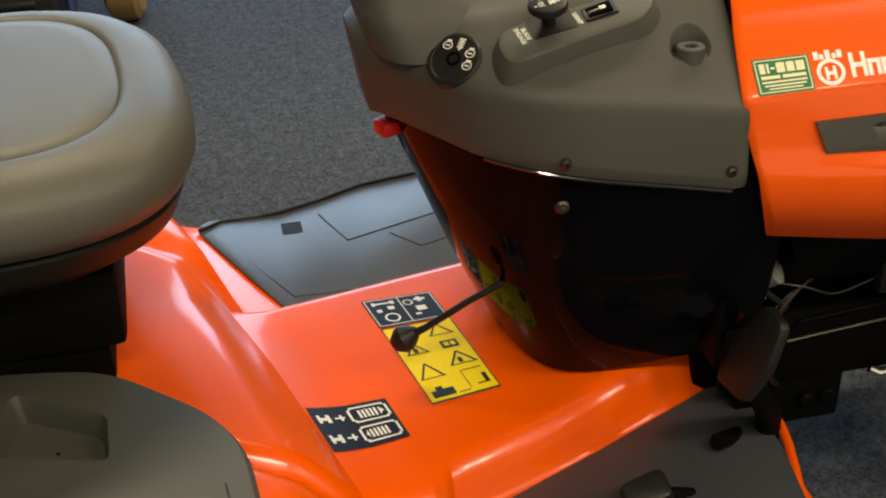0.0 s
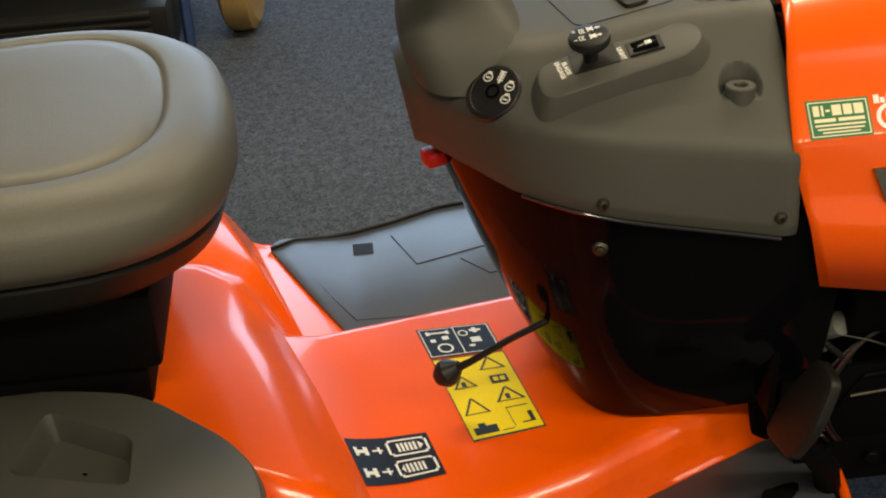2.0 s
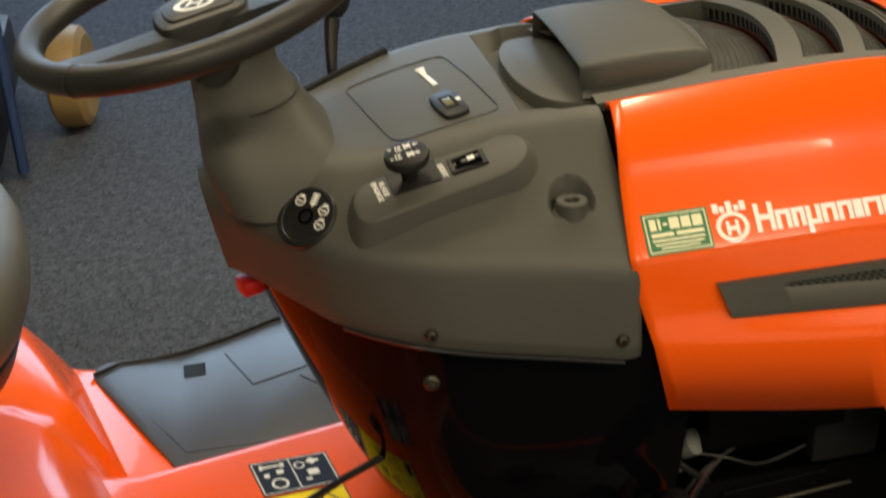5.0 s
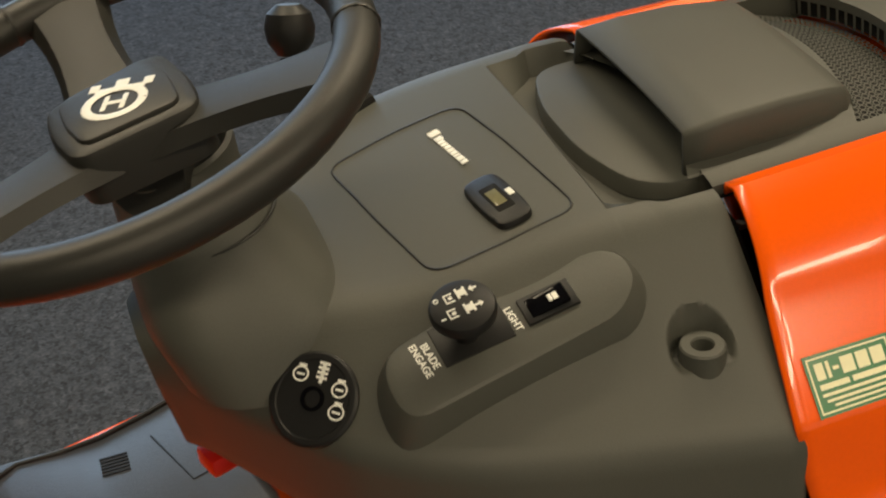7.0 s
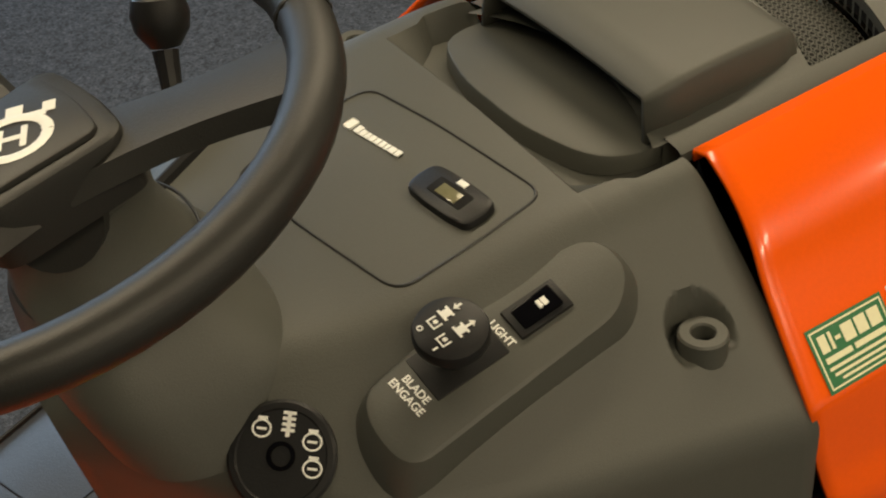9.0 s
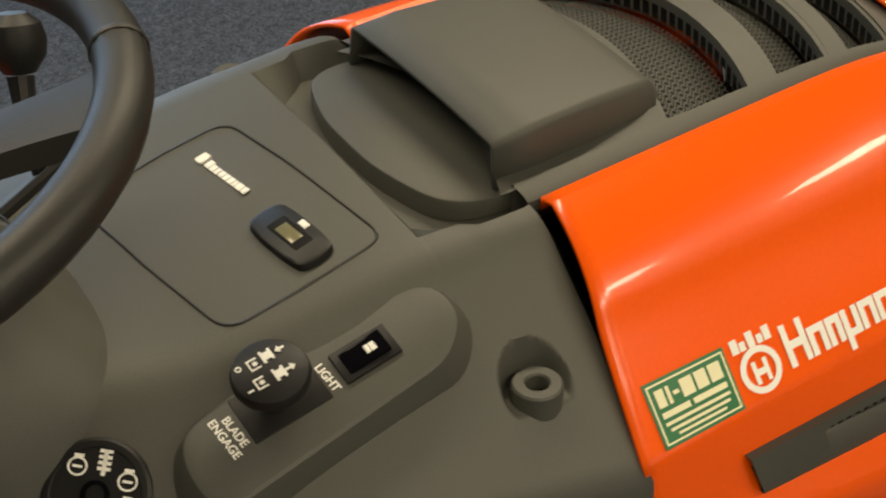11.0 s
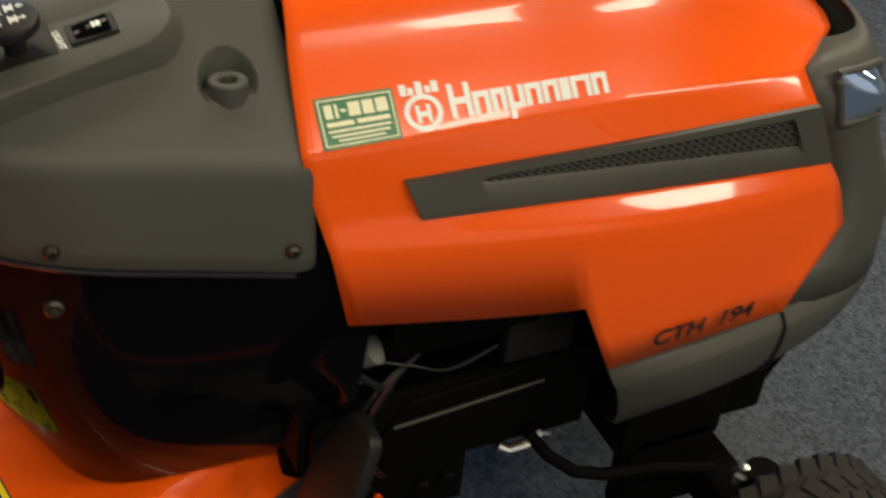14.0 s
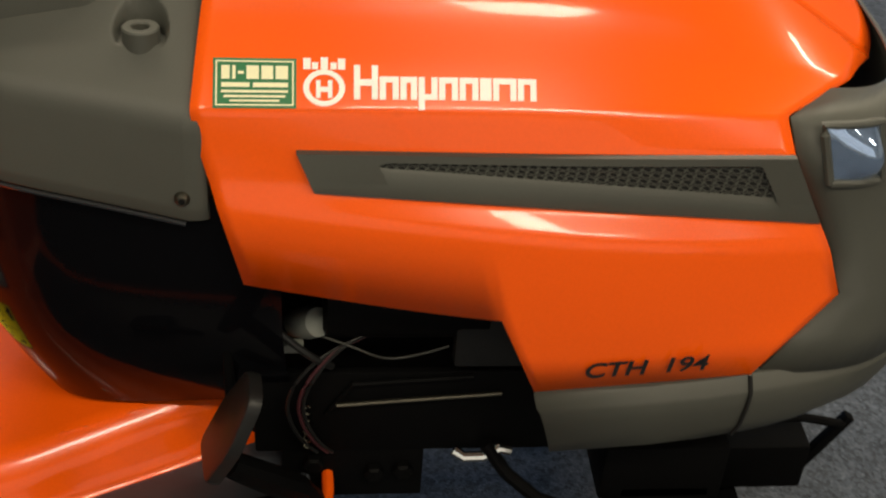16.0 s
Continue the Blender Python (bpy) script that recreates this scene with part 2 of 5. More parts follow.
def decals(name, at, groups, material, parent, lift, label=""):
    """One piece of print an entry; an entry that is a list of shapes stays one piece."""
    for g in groups:
        many = isinstance(g, list) and (isinstance(g[0], list) or len(g[0]) == 4)
        decal(name, at, g if many else [g], material, parent, lift, label)


def flat_at(q):
    a, b, c, d = (Vector(p) for p in q)
    nrm = (b - a).cross(d - a).normalized()
    nrm = nrm if nrm.z > -0.2 else -nrm

    def at(u, v):
        return bil(q, u, v), nrm
    return at


def ringshape(cx, cy, rx, ry, wx, wy, n=20, a0=0.0, a1=360.0):
    """Four-cornered pieces of a ring in (u, v)."""
    out = []
    for k in range(n):
        p, q = (radians(a0 + (a1 - a0) * (k + i) / n) for i in (0, 1))
        out.append([(cx + rx * math.cos(p), cy + ry * math.sin(p)), (cx + rx * math.cos(q), cy + ry * math.sin(q)),
                    (cx + (rx - wx) * math.cos(q), cy + (ry - wy) * math.sin(q)), (cx + (rx - wx) * math.cos(p), cy + (ry - wy) * math.sin(p))])
    return out


def perforated(surf, nu, nv, fill=0.66, sides=8, stagger=True, bm=None, depth=None):
    """A plate with holes: surf(u, v) gives a point; one hole a cell."""
    bm = bm or bmesh.new()
    for j in range(nv):
        off = 0.5 if (stagger and j % 2) else 0.0
        for i in range(nu + (1 if off else 0)):
            u0, u1 = max(0, (i - off) / nu), min(1, (i + 1 - off) / nu)
            v0, v1 = j / nv, (j + 1) / nv
            cu, cv = (u0 + u1) / 2, (v0 + v1) / 2
            outer, inner = [], []
            for k in range(sides):
                a = 2 * math.pi * (k + 0.5) / sides
                c, s = math.cos(a), math.sin(a)
                m = max(abs(c), abs(s))
                outer.append((cu + c / m * (u1 - u0) / 2, cv + s / m * (v1 - v0) / 2))
                if sides == 4:
                    c, s = c / m, s / m
                inner.append((cu + c * (u1 - u0) / 2 * fill, cv + s * (v1 - v0) / 2 * (fill if sides != 4 else 0.9)))
            vo = [bm.verts.new(surf(*p)) for p in outer]
            vi = [bm.verts.new(surf(*p)) for p in inner]
            for k in range(sides):
                l = (k + 1) % sides
                bm.faces.new([vo[k], vo[l], vi[l], vi[k]])
    return bm


def text_part(body, size, m, material, parent, label=""):
    cu = bpy.data.curves.new("lettering", "FONT")
    cu.body, cu.size, cu.align_x, cu.align_y, cu.extrude = body, size, "CENTER", "CENTER", 0.0002
    cu.offset = size * 0.018
    tmp = bpy.data.objects.new("lettering", cu)
    scene.collection.objects.link(tmp)
    bpy.context.view_layer.update()
    me = bpy.data.meshes.new_from_object(tmp.evaluated_get(bpy.context.evaluated_depsgraph_get()))
    bpy.data.objects.remove(tmp)
    me.transform(m)
    me.materials.clear()
    me.materials.append(material)
    ob = new("lettering", me)
    ob.parent = parent
    return tagged(ob, label) if label else ob


def frame_at(o, right, nrm):
    """A pose with its x along right and z along nrm."""
    z = Vector(nrm).normalized()
    x = (Vector(right) - z * Vector(right).dot(z)).normalized()
    y = z.cross(x)
    m = Matrix((x, y, z)).transposed().to_4x4()
    m.translation = Vector(o)
    return m


def empty(name, at=(0, 0, 0)):
    ob = new(name)
    ob.location = at
    return ob

# ---- room ----
RX0, RX1, RY0, RY1, RH = -4.2, 5.0, -3.6, 4.6, 2.7
tagged(finish("floor", box(RX0 - 0.2, RX1 + 0.2, RY0 - 0.2, RY1 + 0.2, -0.1, 0.0, 0), CARPET), "dark blue-grey short pile carpet floor", "floor", kind="structure")
tagged(finish("ceiling", box(RX0 - 0.2, RX1 + 0.2, RY0 - 0.2, RY1 + 0.2, RH, RH + 0.1, 0), CEIL), "off-white board ceiling", "ceiling", kind="structure")
tagged(finish("wall_west", box(RX0 - 0.2, RX0, RY0 - 0.2, RY1 + 0.2, 0, RH, 0), WALL), "plain painted shop wall", "wall", kind="structure")
tagged(finish("wall_east", box(RX1, RX1 + 0.2, RY0 - 0.2, RY1 + 0.2, 0, RH, 0), WALL), "plain painted shop wall", "wall", kind="structure")
# south wall left open for the added fill light
south = bmesh.new()
for b in ((RX0, -1.6, 0, RH), (2.8, RX1, 0, RH), (-1.6, 2.8, 0, 0.35), (-1.6, 2.8, 2.35, RH)):
    box(b[0], b[1], RY0 - 0.2, RY0, b[2], b[3], 0, south)
tagged(finish("wall_south", south, WALL), "plain painted shop wall with an added opening for the fill light", "wall", kind="structure")
# unseen frame added round the fill light's opening
fill_opening = tagged(empty("unseen_fill_opening", (0, RY0, 0)), "added unseen opening with a white frame round the fill light", "window", kind="structure")
ff = bmesh.new()
for b in ((-1.6, 2.8, 0.35, 0.42), (-1.6, 2.8, 2.28, 2.35), (-1.6, -1.53, 0.35, 2.35), (2.73, 2.8, 0.35, 2.35), (0.56, 0.63, 0.35, 2.35)):
    box(b[0], b[1], -0.09, -0.02, b[2], b[3], 0.005, ff)
part("window_frame", ff, FRAME, fill_opening)
WX0, WX1, WZ0, WZ1 = -2.2, 1.4, 0.75, 2.35
wall = bmesh.new()
for b in ((RX0, WX0, 0, RH), (WX1, RX1, 0, RH), (WX0, WX1, 0, WZ0), (WX0, WX1, WZ1, RH)):
    box(b[0], b[1], RY1, RY1 + 0.2, b[2], b[3], 0, wall)
tagged(finish("wall_north", wall, WALL), "plain painted shop wall with a wide window", "wall", kind="structure")
win = tagged(empty("window_1", (0, RY1, 0)), "wide shop window with a white frame", "window", kind="structure")
wf = bmesh.new()
for b in ((WX0, WX1, WZ0, WZ0 + 0.06), (WX0, WX1, WZ1 - 0.06, WZ1), (WX0, WX0 + 0.06, WZ0, WZ1), (WX1 - 0.06, WX1, WZ0, WZ1), (-0.45, -0.39, WZ0, WZ1)):
    box(b[0], b[1], 0.02, 0.09, b[2], b[3], 0.005, wf)
part("window_frame", wf, FRAME, win)
for tx, ty in TUBES:
    lamp = tagged(empty("ceiling_light", (tx, ty, RH)), "white fluorescent tube fitting on the ceiling", "ceiling light", "ceiling tube lights")
    part("housing", box(-0.65, 0.65, -0.11, 0.11, -0.07, 0.0, 0.008), TUBEM, lamp)
    for s in (-0.645, 0.625):
        part("end_cap", box(s, s + 0.02, -0.10, 0.10, -0.1, -0.071, 0.004), TUBEM, lamp)

# ---- lawn tractor ----
tractor = tagged(empty("lawn_tractor", (0, 0, 0.04)), "orange ride-on lawn tractor with grey plastic dash on carpet", "lawn tractor")
MIR = Matrix.Diagonal((1, -1, 1, 1))

# hood: lines along its length, from the rear edge to the nose
LK = (0, 0.35, 0.7, 1)
H1 = ((-0.020, -0.141, 0.950), (0.19, -0.139, 0.961), (0.42, -0.128, 0.933), (0.64, -0.105, 0.800))
H2 = ((-0.034, -0.222, 0.896), (0.17, -0.219, 0.893), (0.37, -0.209, 0.875), (0.585, -0.190, 0.822))
H3 = ((-0.042, -0.284, 0.836), (0.15, -0.277, 0.833), (0.33, -0.266, 0.827), (0.506, -0.250, 0.818))
H4 = ((-0.036, -0.288, 0.800), (0.15, -0.287, 0.798), (0.33, -0.283, 0.794), (0.513, -0.275, 0.790))
H5 = ((-0.027, -0.294, 0.768), (0.17, -0.292, 0.752), (0.37, -0.285, 0.733), (0.555, -0.272, 0.713))
H6 = ((-0.020, -0.303, 0.742), (0.18, -0.313, 0.727), (0.39, -0.309, 0.708), (0.568, -0.284, 0.690))
H7 = ((0.000, -0.302, 0.657), (0.20, -0.317, 0.630), (0.40, -0.319, 0.622), (0.590, -0.288, 0.633))


TAB = {}


def table(line):
    if line not in TAB:
        TAB[line] = spline_at(LK, line, np.linspace(0, 1, 201))
    return TAB[line]


def hl(line, s):
    t = table(line)
    f = min(max(s, 0.0), 1.0) * 200
    i = min(int(f), 199)
    return Vector(t[i] + (t[i + 1] - t[i]) * (f - i))


def s_of(line, x):
    return float(np.interp(x, table(line)[:, 0], np.linspace(0, 1, 201)))


def hood_row(s):
    p = [hl(q, s) for q in (H1, H2, H3, H4, H5, H6, H7)]
    lip0 = p[0] + Vector((0, 0.014, -0.012))
    lip1 = p[0] + Vector((0, 0.012, -0.003))
    out = ((p[1] - p[0]).cross(Vector((1, 0, 0)))).normalized()
    out = out if out.z > 0 else -out
    swell = [p[0].lerp(p[1], t) + out * 0.036 * t * (1 - t) * (1 - 0.6 * s) for t in (0.1, 0.2, 0.3, 0.4, 0.5, 0.6, 0.7, 0.8)]
    return [lip0, lip1, p[0]] + rounded(swell + [p[1], p[2], p[3], p[4], p[5], p[6]], [0.004] * 7 + [0.03, 0.006, 0.008, 0.010, 0.012], 4)


STEP = s_of(H7, 0.242)
hb = bmesh.new()
rows = [hood_row(i / 44) for i in range(45)]
grid(rows, hb)
low = []
I0 = int(math.ceil(STEP * 44))
for i in range(I0, 45):
    k = (i - I0) / (44 - I0)
    top = Vector(rows[i][-1])
    bot = Vector((0.287 + (0.508 - 0.287) * k, -0.3235 + 0.004 * k, 0.534 + 0.019 * k))
    low.append([top, top.lerp(bot, 0.5) + Vector((0, -0.001, 0)), bot])
grid(low, hb)
mirror = hb.copy()
moved(mirror, MIR)
bmesh.ops.reverse_faces(mirror, faces=mirror.faces)
tmp = bpy.data.meshes.new("tmp")
mirror.to_mesh(tmp)
hb.from_mesh(tmp)
mirror.free()
bpy.data.meshes.remove(tmp)
# nose deck in front of the top grille
deck = []
for i in range(19):
    s = s_of(H1, 0.378) + (1 - s_of(H1, 0.378)) * i / 18
    e = hl(H1, s) + Vector((0, 0.001, 0))
    row = []
    for j in range(17):
        y = e.y * (1 - j / 8)
        c = 1 - (y / e.y) ** 2
        row.append((e.x + 0.022 * c * (i / 18), y, e.z + 0.018 * c * (1 - 0.3 * i / 18)))
    deck.append(row)
grid(deck, hb)
bmesh.ops.remove_doubles(hb, verts=hb.verts, dist=0.0004)
bmesh.ops.recalc_face_normals(hb, faces=hb.faces)
hood_tree = BVHTree.FromBMesh(hb)
hood = shell(part("hood", hb, ORANGE, tractor, "glossy orange painted hood", 28), 0.004)


def hood_at(x0, x1, w0, w1, a=H2, b=H3):
    """A patch on the hood's side between two of its lines."""
    def pt(u, v):
        x, w = x0 + (x1 - x0) * u, w0 + (w1 - w0) * v
        p, q = hl(a, s_of(a, x)), hl(b, s_of(b, x))
        return p.lerp(q, w)

    def at(u, v):
        p = pt(u, v)
        nrm = (pt(u + 0.02, v) - p).cross(p - pt(u, v + 0.02)).normalized()
        return p, (nrm if nrm.y < 0 else -nrm)
    return at


# dealer sticker: green with pale bars for its print
stick = hood_at(-0.022, 0.050, 0.44, 0.965)
sticker = decal("sticker", stick, [(0, 0, 1, 1)], GREEN, hood, 0.0010, "green dealer sticker with pale print")
decal("sticker_border", stick, [(0.03, 0.05, 0.97, 0.08), (0.03, 0.92, 0.97, 0.95), (0.03, 0.05, 0.05, 0.95), (0.95, 0.05, 0.97, 0.95)], CREAM, sticker, 0.0014)
decals("print_bar", stick, [(0.10, 0.15, 0.20, 0.42), (0.23, 0.15, 0.27, 0.42), (0.30, 0.26, 0.37, 0.32), (0.40, 0.15, 0.55, 0.42), (0.58, 0.15, 0.72, 0.42), (0.75, 0.15, 0.90, 0.42),
                           (0.10, 0.49, 0.44, 0.58), (0.48, 0.49, 0.90, 0.58), (0.10, 0.64, 0.90, 0.69), (0.13, 0.74, 0.87, 0.785), (0.2, 0.83, 0.8, 0.87)], CREAM, sticker, 0.0014)
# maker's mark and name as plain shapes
badge = hood_at(0.056, 0.272, 0.42, 0.96)
mark = ringshape(0.085, 0.60, 0.085, 0.36, 0.024, 0.10, 26) + [(0.0, 0.02, 0.03, 0.24), (0.035, 0.10, 0.060, 0.24), (0.07, 0.0, 0.10, 0.24), (0.11, 0.10, 0.135, 0.24), (0.14, 0.02, 0.17, 0.24),
                                                              (0.052, 0.45, 0.070, 0.80), (0.100, 0.45, 0.118, 0.80), (0.070, 0.58, 0.100, 0.68)]
decals("maker_mark", badge, [mark[:26]] + mark[26:], WHITE, hood, 0.0012, "white maker's mark")
bars = []
bx = 0.205
for wdt, tall in ((0.105, 1), (0.085, 0), (0.075, 0), (0.085, -1), (0.085, 0), (0.085, 0), (0.055, 0), (0.105, 0), (0.085, 0)):
    v0 = 0.14 if tall == 1 else 0.36
    v1 = 1.02 if tall == -1 else 0.82
    letter = [(bx, v0, bx + 0.026, v1), (bx + wdt - 0.032, v0 if tall != -1 else 0.36, bx + wdt - 0.006, v1 if tall != -1 else 0.82)]
    if tall == 1:
        letter.append((bx + 0.026, 0.42, bx + wdt - 0.032, 0.55))
    elif wdt > 0.06:
        letter.append((bx + 0.026, 0.70 if tall else 0.36, bx + wdt - 0.032, 0.82 if tall else 0.48))
    bars.append(letter)
    bx += wdt
decals("name_bar", badge, bars, WHITE, hood, 0.0012, "white bars of the maker's name")


def model_at(u, v):
    x = 0.338 + 0.125 * u
    return Vector((x, -0.3252 + 0.001 * u, 0.574 + 0.0108 * u - 0.020 * v)), Vector((0, -1, 0))


lean = Matrix(((1, 0.22, 0, 0), (0, 1, 0, 0), (0, 0, 1, 0), (0, 0, 0, 1)))
for word, mu in (("CTH", 0.22), ("194", 0.78)):
    mp, mn = model_at(mu, 0.5)
    text_part(word, 0.027, frame_at(mp + mn * 0.0012, model_at(1, 0.5)[0] - model_at(0, 0.5)[0], mn) @ lean @ Matrix.Diagonal((1.15, 1, 1, 1)), INK, hood, "black slanted model lettering")

# worn green sticker on the nose deck
def deck_at(u, v):
    p = bil([(0.440, 0.050, 0), (0.466, 0.058, 0), (0.496, -0.006, 0), (0.468, -0.014, 0)], u, v)
    hit, nrm = hood_tree.ray_cast(Vector((p.x, p.y, 1.5)), Vector((0, 0, -1)))[:2]
    return hit, (nrm if nrm.z > 0 else -nrm)


nose_sticker = decal("sticker", deck_at, [(0, 0, 1, 1)], GREEN, hood, 0.0012, "small green sticker on the hood's nose")
decals("print_bar", deck_at, [(0.1, 0.12, 0.35, 0.88), (0.45, 0.15, 0.6, 0.85), (0.7, 0.2, 0.82, 0.8)], CREAM, nose_sticker, 0.0017)

# side vent with its perforated plate, both sides
VS0, VS1 = s_of(H4, 0.050), 1.0


def vent_pt(u, v, out):
    s4 = VS0 + (VS1 - VS0) * u
    s5 = s_of(H5, 0.066) + (1 - s_of(H5, 0.066)) * u
    p = hl(H4, s4).lerp(hl(H5, s5), v)
    return p + Vector((0, -out, 0))


for side in (1, -1):
    M = Matrix.Diagonal((1, side, 1, 1))
    vb = bmesh.new()
    us = [i / 40 for i in range(41)]

    def hole(u):
        """The opening's upper and lower edge in v, none before its tip."""
        k = (u - 0.155) / (0.93 - 0.155)
        return None if k < 0 or k > 1 else (0.22 - 0.06 * k, 0.34 + 0.30 * k)
    frame_rows = []
    for u in us:
        h = hole(u) or (0.30, 0.30)
        frame_rows.append([vent_pt(u, -0.01, 0.0), vent_pt(u, 0.0, 0.006), vent_pt(u, h[0] - 0.05, 0.0065), vent_pt(u, h[0], 0.0022)])
    grid(frame_rows, vb)
    frame_rows = []
    for u in us:
        h = hole(u) or (0.30, 0.30)
        frame_rows.append([vent_pt(u, h[1], 0.0022), vent_pt(u, h[1] + 0.07, 0.0050), vent_pt(u, 0.80, 0.0075), vent_pt(u, 1.0, 0.006), vent_pt(u, 1.01, 0.0)])
    grid(frame_rows, vb)
    grid([[vent_pt(u, 0.0, 0.006 * (u > -0.001)), vent_pt(u, 0.3, 0.0066), vent_pt(u, 0.65, 0.0068), vent_pt(u, 1.0, 0.006)] for u in (0, 0.04, 0.08, 0.12, 0.155)], vb)
    grid([[vent_pt(u, 0.0, 0.0062), vent_pt(u, 0.3, 0.0068), vent_pt(u, 0.65, 0.007), vent_pt(u, 1.0, 0.0062)] for u in (0.93, 0.95, 0.975, 1.0)], vb)
    moved(vb, M)
    bmesh.ops.recalc_face_normals(vb, faces=vb.faces)
    vent = part("side_vent", vb, GREY, hood, "grey side vent with a perforated plate")
    pl = perforated(lambda u, v: vent_pt(0.155 + 0.775 * u, 0.17 + 0.5 * v, 0.0024), 37, 5, 0.70)
    part("perforated_plate", moved(pl, M), GREY, vent)
    # added black sheet: paints the shade seen through the vent holes
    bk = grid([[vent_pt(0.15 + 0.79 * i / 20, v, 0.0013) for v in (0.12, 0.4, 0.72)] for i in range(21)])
    part("vent_shade_sheet", moved(bk, M), GAP_SHADE, vent)

# grey insert on top of the hood: rails, arched strips, perforated floors, slotted walls


def top_z(x, y):
    e = hl(H1, s_of(H1, max(-0.02, x)))
    return e.z - 0.006 + 0.014 * (1 - min(1, (y / 0.125) ** 2))


def insert_patch(x0, x1, z_off0, z_off1, y1=0.113, bow=0.024, nx=6, ny=16, bm=None):
    rows = []
    for i in range(nx + 1):
        k = i / nx
        row = []
        for j in range(ny + 1):
            y = -y1 + 2 * y1 * j / ny
            x = x0 + (x1 - x0) * k + bow * (1 - (y / y1) ** 2) - bow * 0.5
            row.append((x, y, top_z(x, y) + z_off0 + (z_off1 - z_off0) * k))
        rows.append(row)
    return grid(rows, bm)


ib = bmesh.new()
for sy in (1, -1):
    rows = []
    for i in range(25):
        x = -0.03 + 0.41 * i / 24
        ye = hl(H1, s_of(H1, max(-0.02, x))).y + 0.013
        rows.append([(x, ye * sy, top_z(x, ye) - 0.008), (x, ye * sy, top_z(x, ye) + 0.001), (x, (ye + 0.004) * sy, top_z(x, ye) + 0.003), (x, -0.110 * sy, top_z(x, 0.11) + 0.002), (x, -0.110 * sy, top_z(x, 0.11) - 0.03)])
    grid(rows, ib)
OPEN = ((0.118, 0.196), (0.226, 0.276), (0.302, 0.346))
strips = ((-0.03, 0.118), (0.196, 0.226), (0.276, 0.302), (0.346, 0.380))
for a, b in strips:
    insert_patch(a, b, 0, 0, bm=ib, bow=0.024 if a > 0 else 0.024, nx=8 if a < 0 else 4)
bmesh.ops.recalc_face_normals(ib, faces=ib.faces)
insert = part("hood_grille", ib, GREY, hood, "grey plastic top grille of the hood")
BOW, YW = 0.024, 0.111


def bowed(x, y):
    return x + BOW * (1 - (y / YW) ** 2) - BOW * 0.5


for a, b in OPEN:
    def floor_pt(u, v, a=a, b=b):
        y = -YW + 2 * YW * u
        x = bowed(a + (b - a) * v, y)
        return (x, y, top_z(x, y) - 0.002 - 0.024 * v)
    part("perforated_floor", perforated(floor_pt, 40, max(5, int((b - a) / 0.0072)), 0.66), GREY, insert)
    # added black sheet painting the shade below the floor's holes
    part("floor_shade_sheet", grid([[Vector(floor_pt(i / 16, v)) + Vector((0, 0, -0.006)) for v in (0, 0.5, 1)] for i in range(17)]), GAP_SHADE, insert)

    def wall_pt(u, v, b=b):
        y = -YW + 2 * YW * u
        x = bowed(b, y) + 0.004 * (1 - v)
        return (x, y, top_z(x, y) - 0.026 + 0.026 * v)
    wb = perforated(lambda u, v: wall_pt(u, 0.06 + 0.62 * v), 22, 1, 0.70, 4, False)
    grid([[wall_pt(i / 22, v) for v in (0.68, 0.85, 1.0)] for i in range(23)], wb)
    part("slotted_wall", wb, GREY, insert)
    # the same shade sheet, added behind the slots
    part("wall_shade_sheet", grid([[Vector(wall_pt(i / 16, v)) + Vector((0.006, 0, 0)) for v in (0, 0.5, 1)] for i in range(17)]), GAP_SHADE, insert)

# air scoop


def scoop_sec(x, zt, hw_t, hw_b, zb):
    return rounded([(x, -hw_b, zb), (x, -hw_t, zt - 0.003), (x, -hw_t * 0.5, zt), (x, 0, zt + 0.001), (x, hw_t * 0.5, zt), (x, hw_t, zt - 0.003), (x, hw_b, zb)], [0.005, 0.03, 0.03, 0.03, 0.005], 4)


SECS = [(-0.038, 0.979, 0.096, 0.101, 0.936), (0.0, 0.983, 0.095, 0.103, 0.938), (0.05, 0.984, 0.092, 0.104, 0.940), (0.095, 0.981, 0.087, 0.102, 0.943), (0.110, 0.977, 0.083, 0.10, 0.945), (0.119, 0.969, 0.078, 0.095, 0.947), (0.124, 0.954, 0.072, 0.088, 0.947)]
sb = grid([scoop_sec(*q) for q in SECS])
bmesh.ops.recalc_face_normals(sb, faces=sb.faces)
scoop = shell(part("air_scoop", sb, GREY, hood, "grey plastic air scoop open to the rear", 40), 0.0035)
# black plate added inside the mouth, painting the scoop's inner shade
part("scoop_shade_plate", box(0.010, 0.015, -0.090, 0.090, 0.937, 0.979, 0), GAP_SHADE, scoop)
tl = plan([(0.01, -0.106), (-0.050, -0.107), (-0.080, -0.092), (-0.098, -0.035), (-0.098, 0.035), (-0.080, 0.092), (-0.050, 0.107), (0.01, 0.106)], 0.022)
part("scoop_lip", slab(tl, 0.926, lambda x, y: 0.940 + 0.006 * (max(0, -x - 0.01) / 0.09) ** 2, 0.004), GREY, scoop)

# nose and bumper: level slices from the side round to the middle


def slice_half(xs, ys, xf, z, corner=0.5, n=14, dip=0.0):
    """Half an outline from the side point (xs, ys) to the middle front (xf, 0)."""
    out = []
    for i in range(n + 1):
        a = math.pi / 2 * i / n
        out.append(Vector((xs + (xf - xs) * math.sin(a) ** corner, ys * math.cos(a) ** corner, z)))
    return out


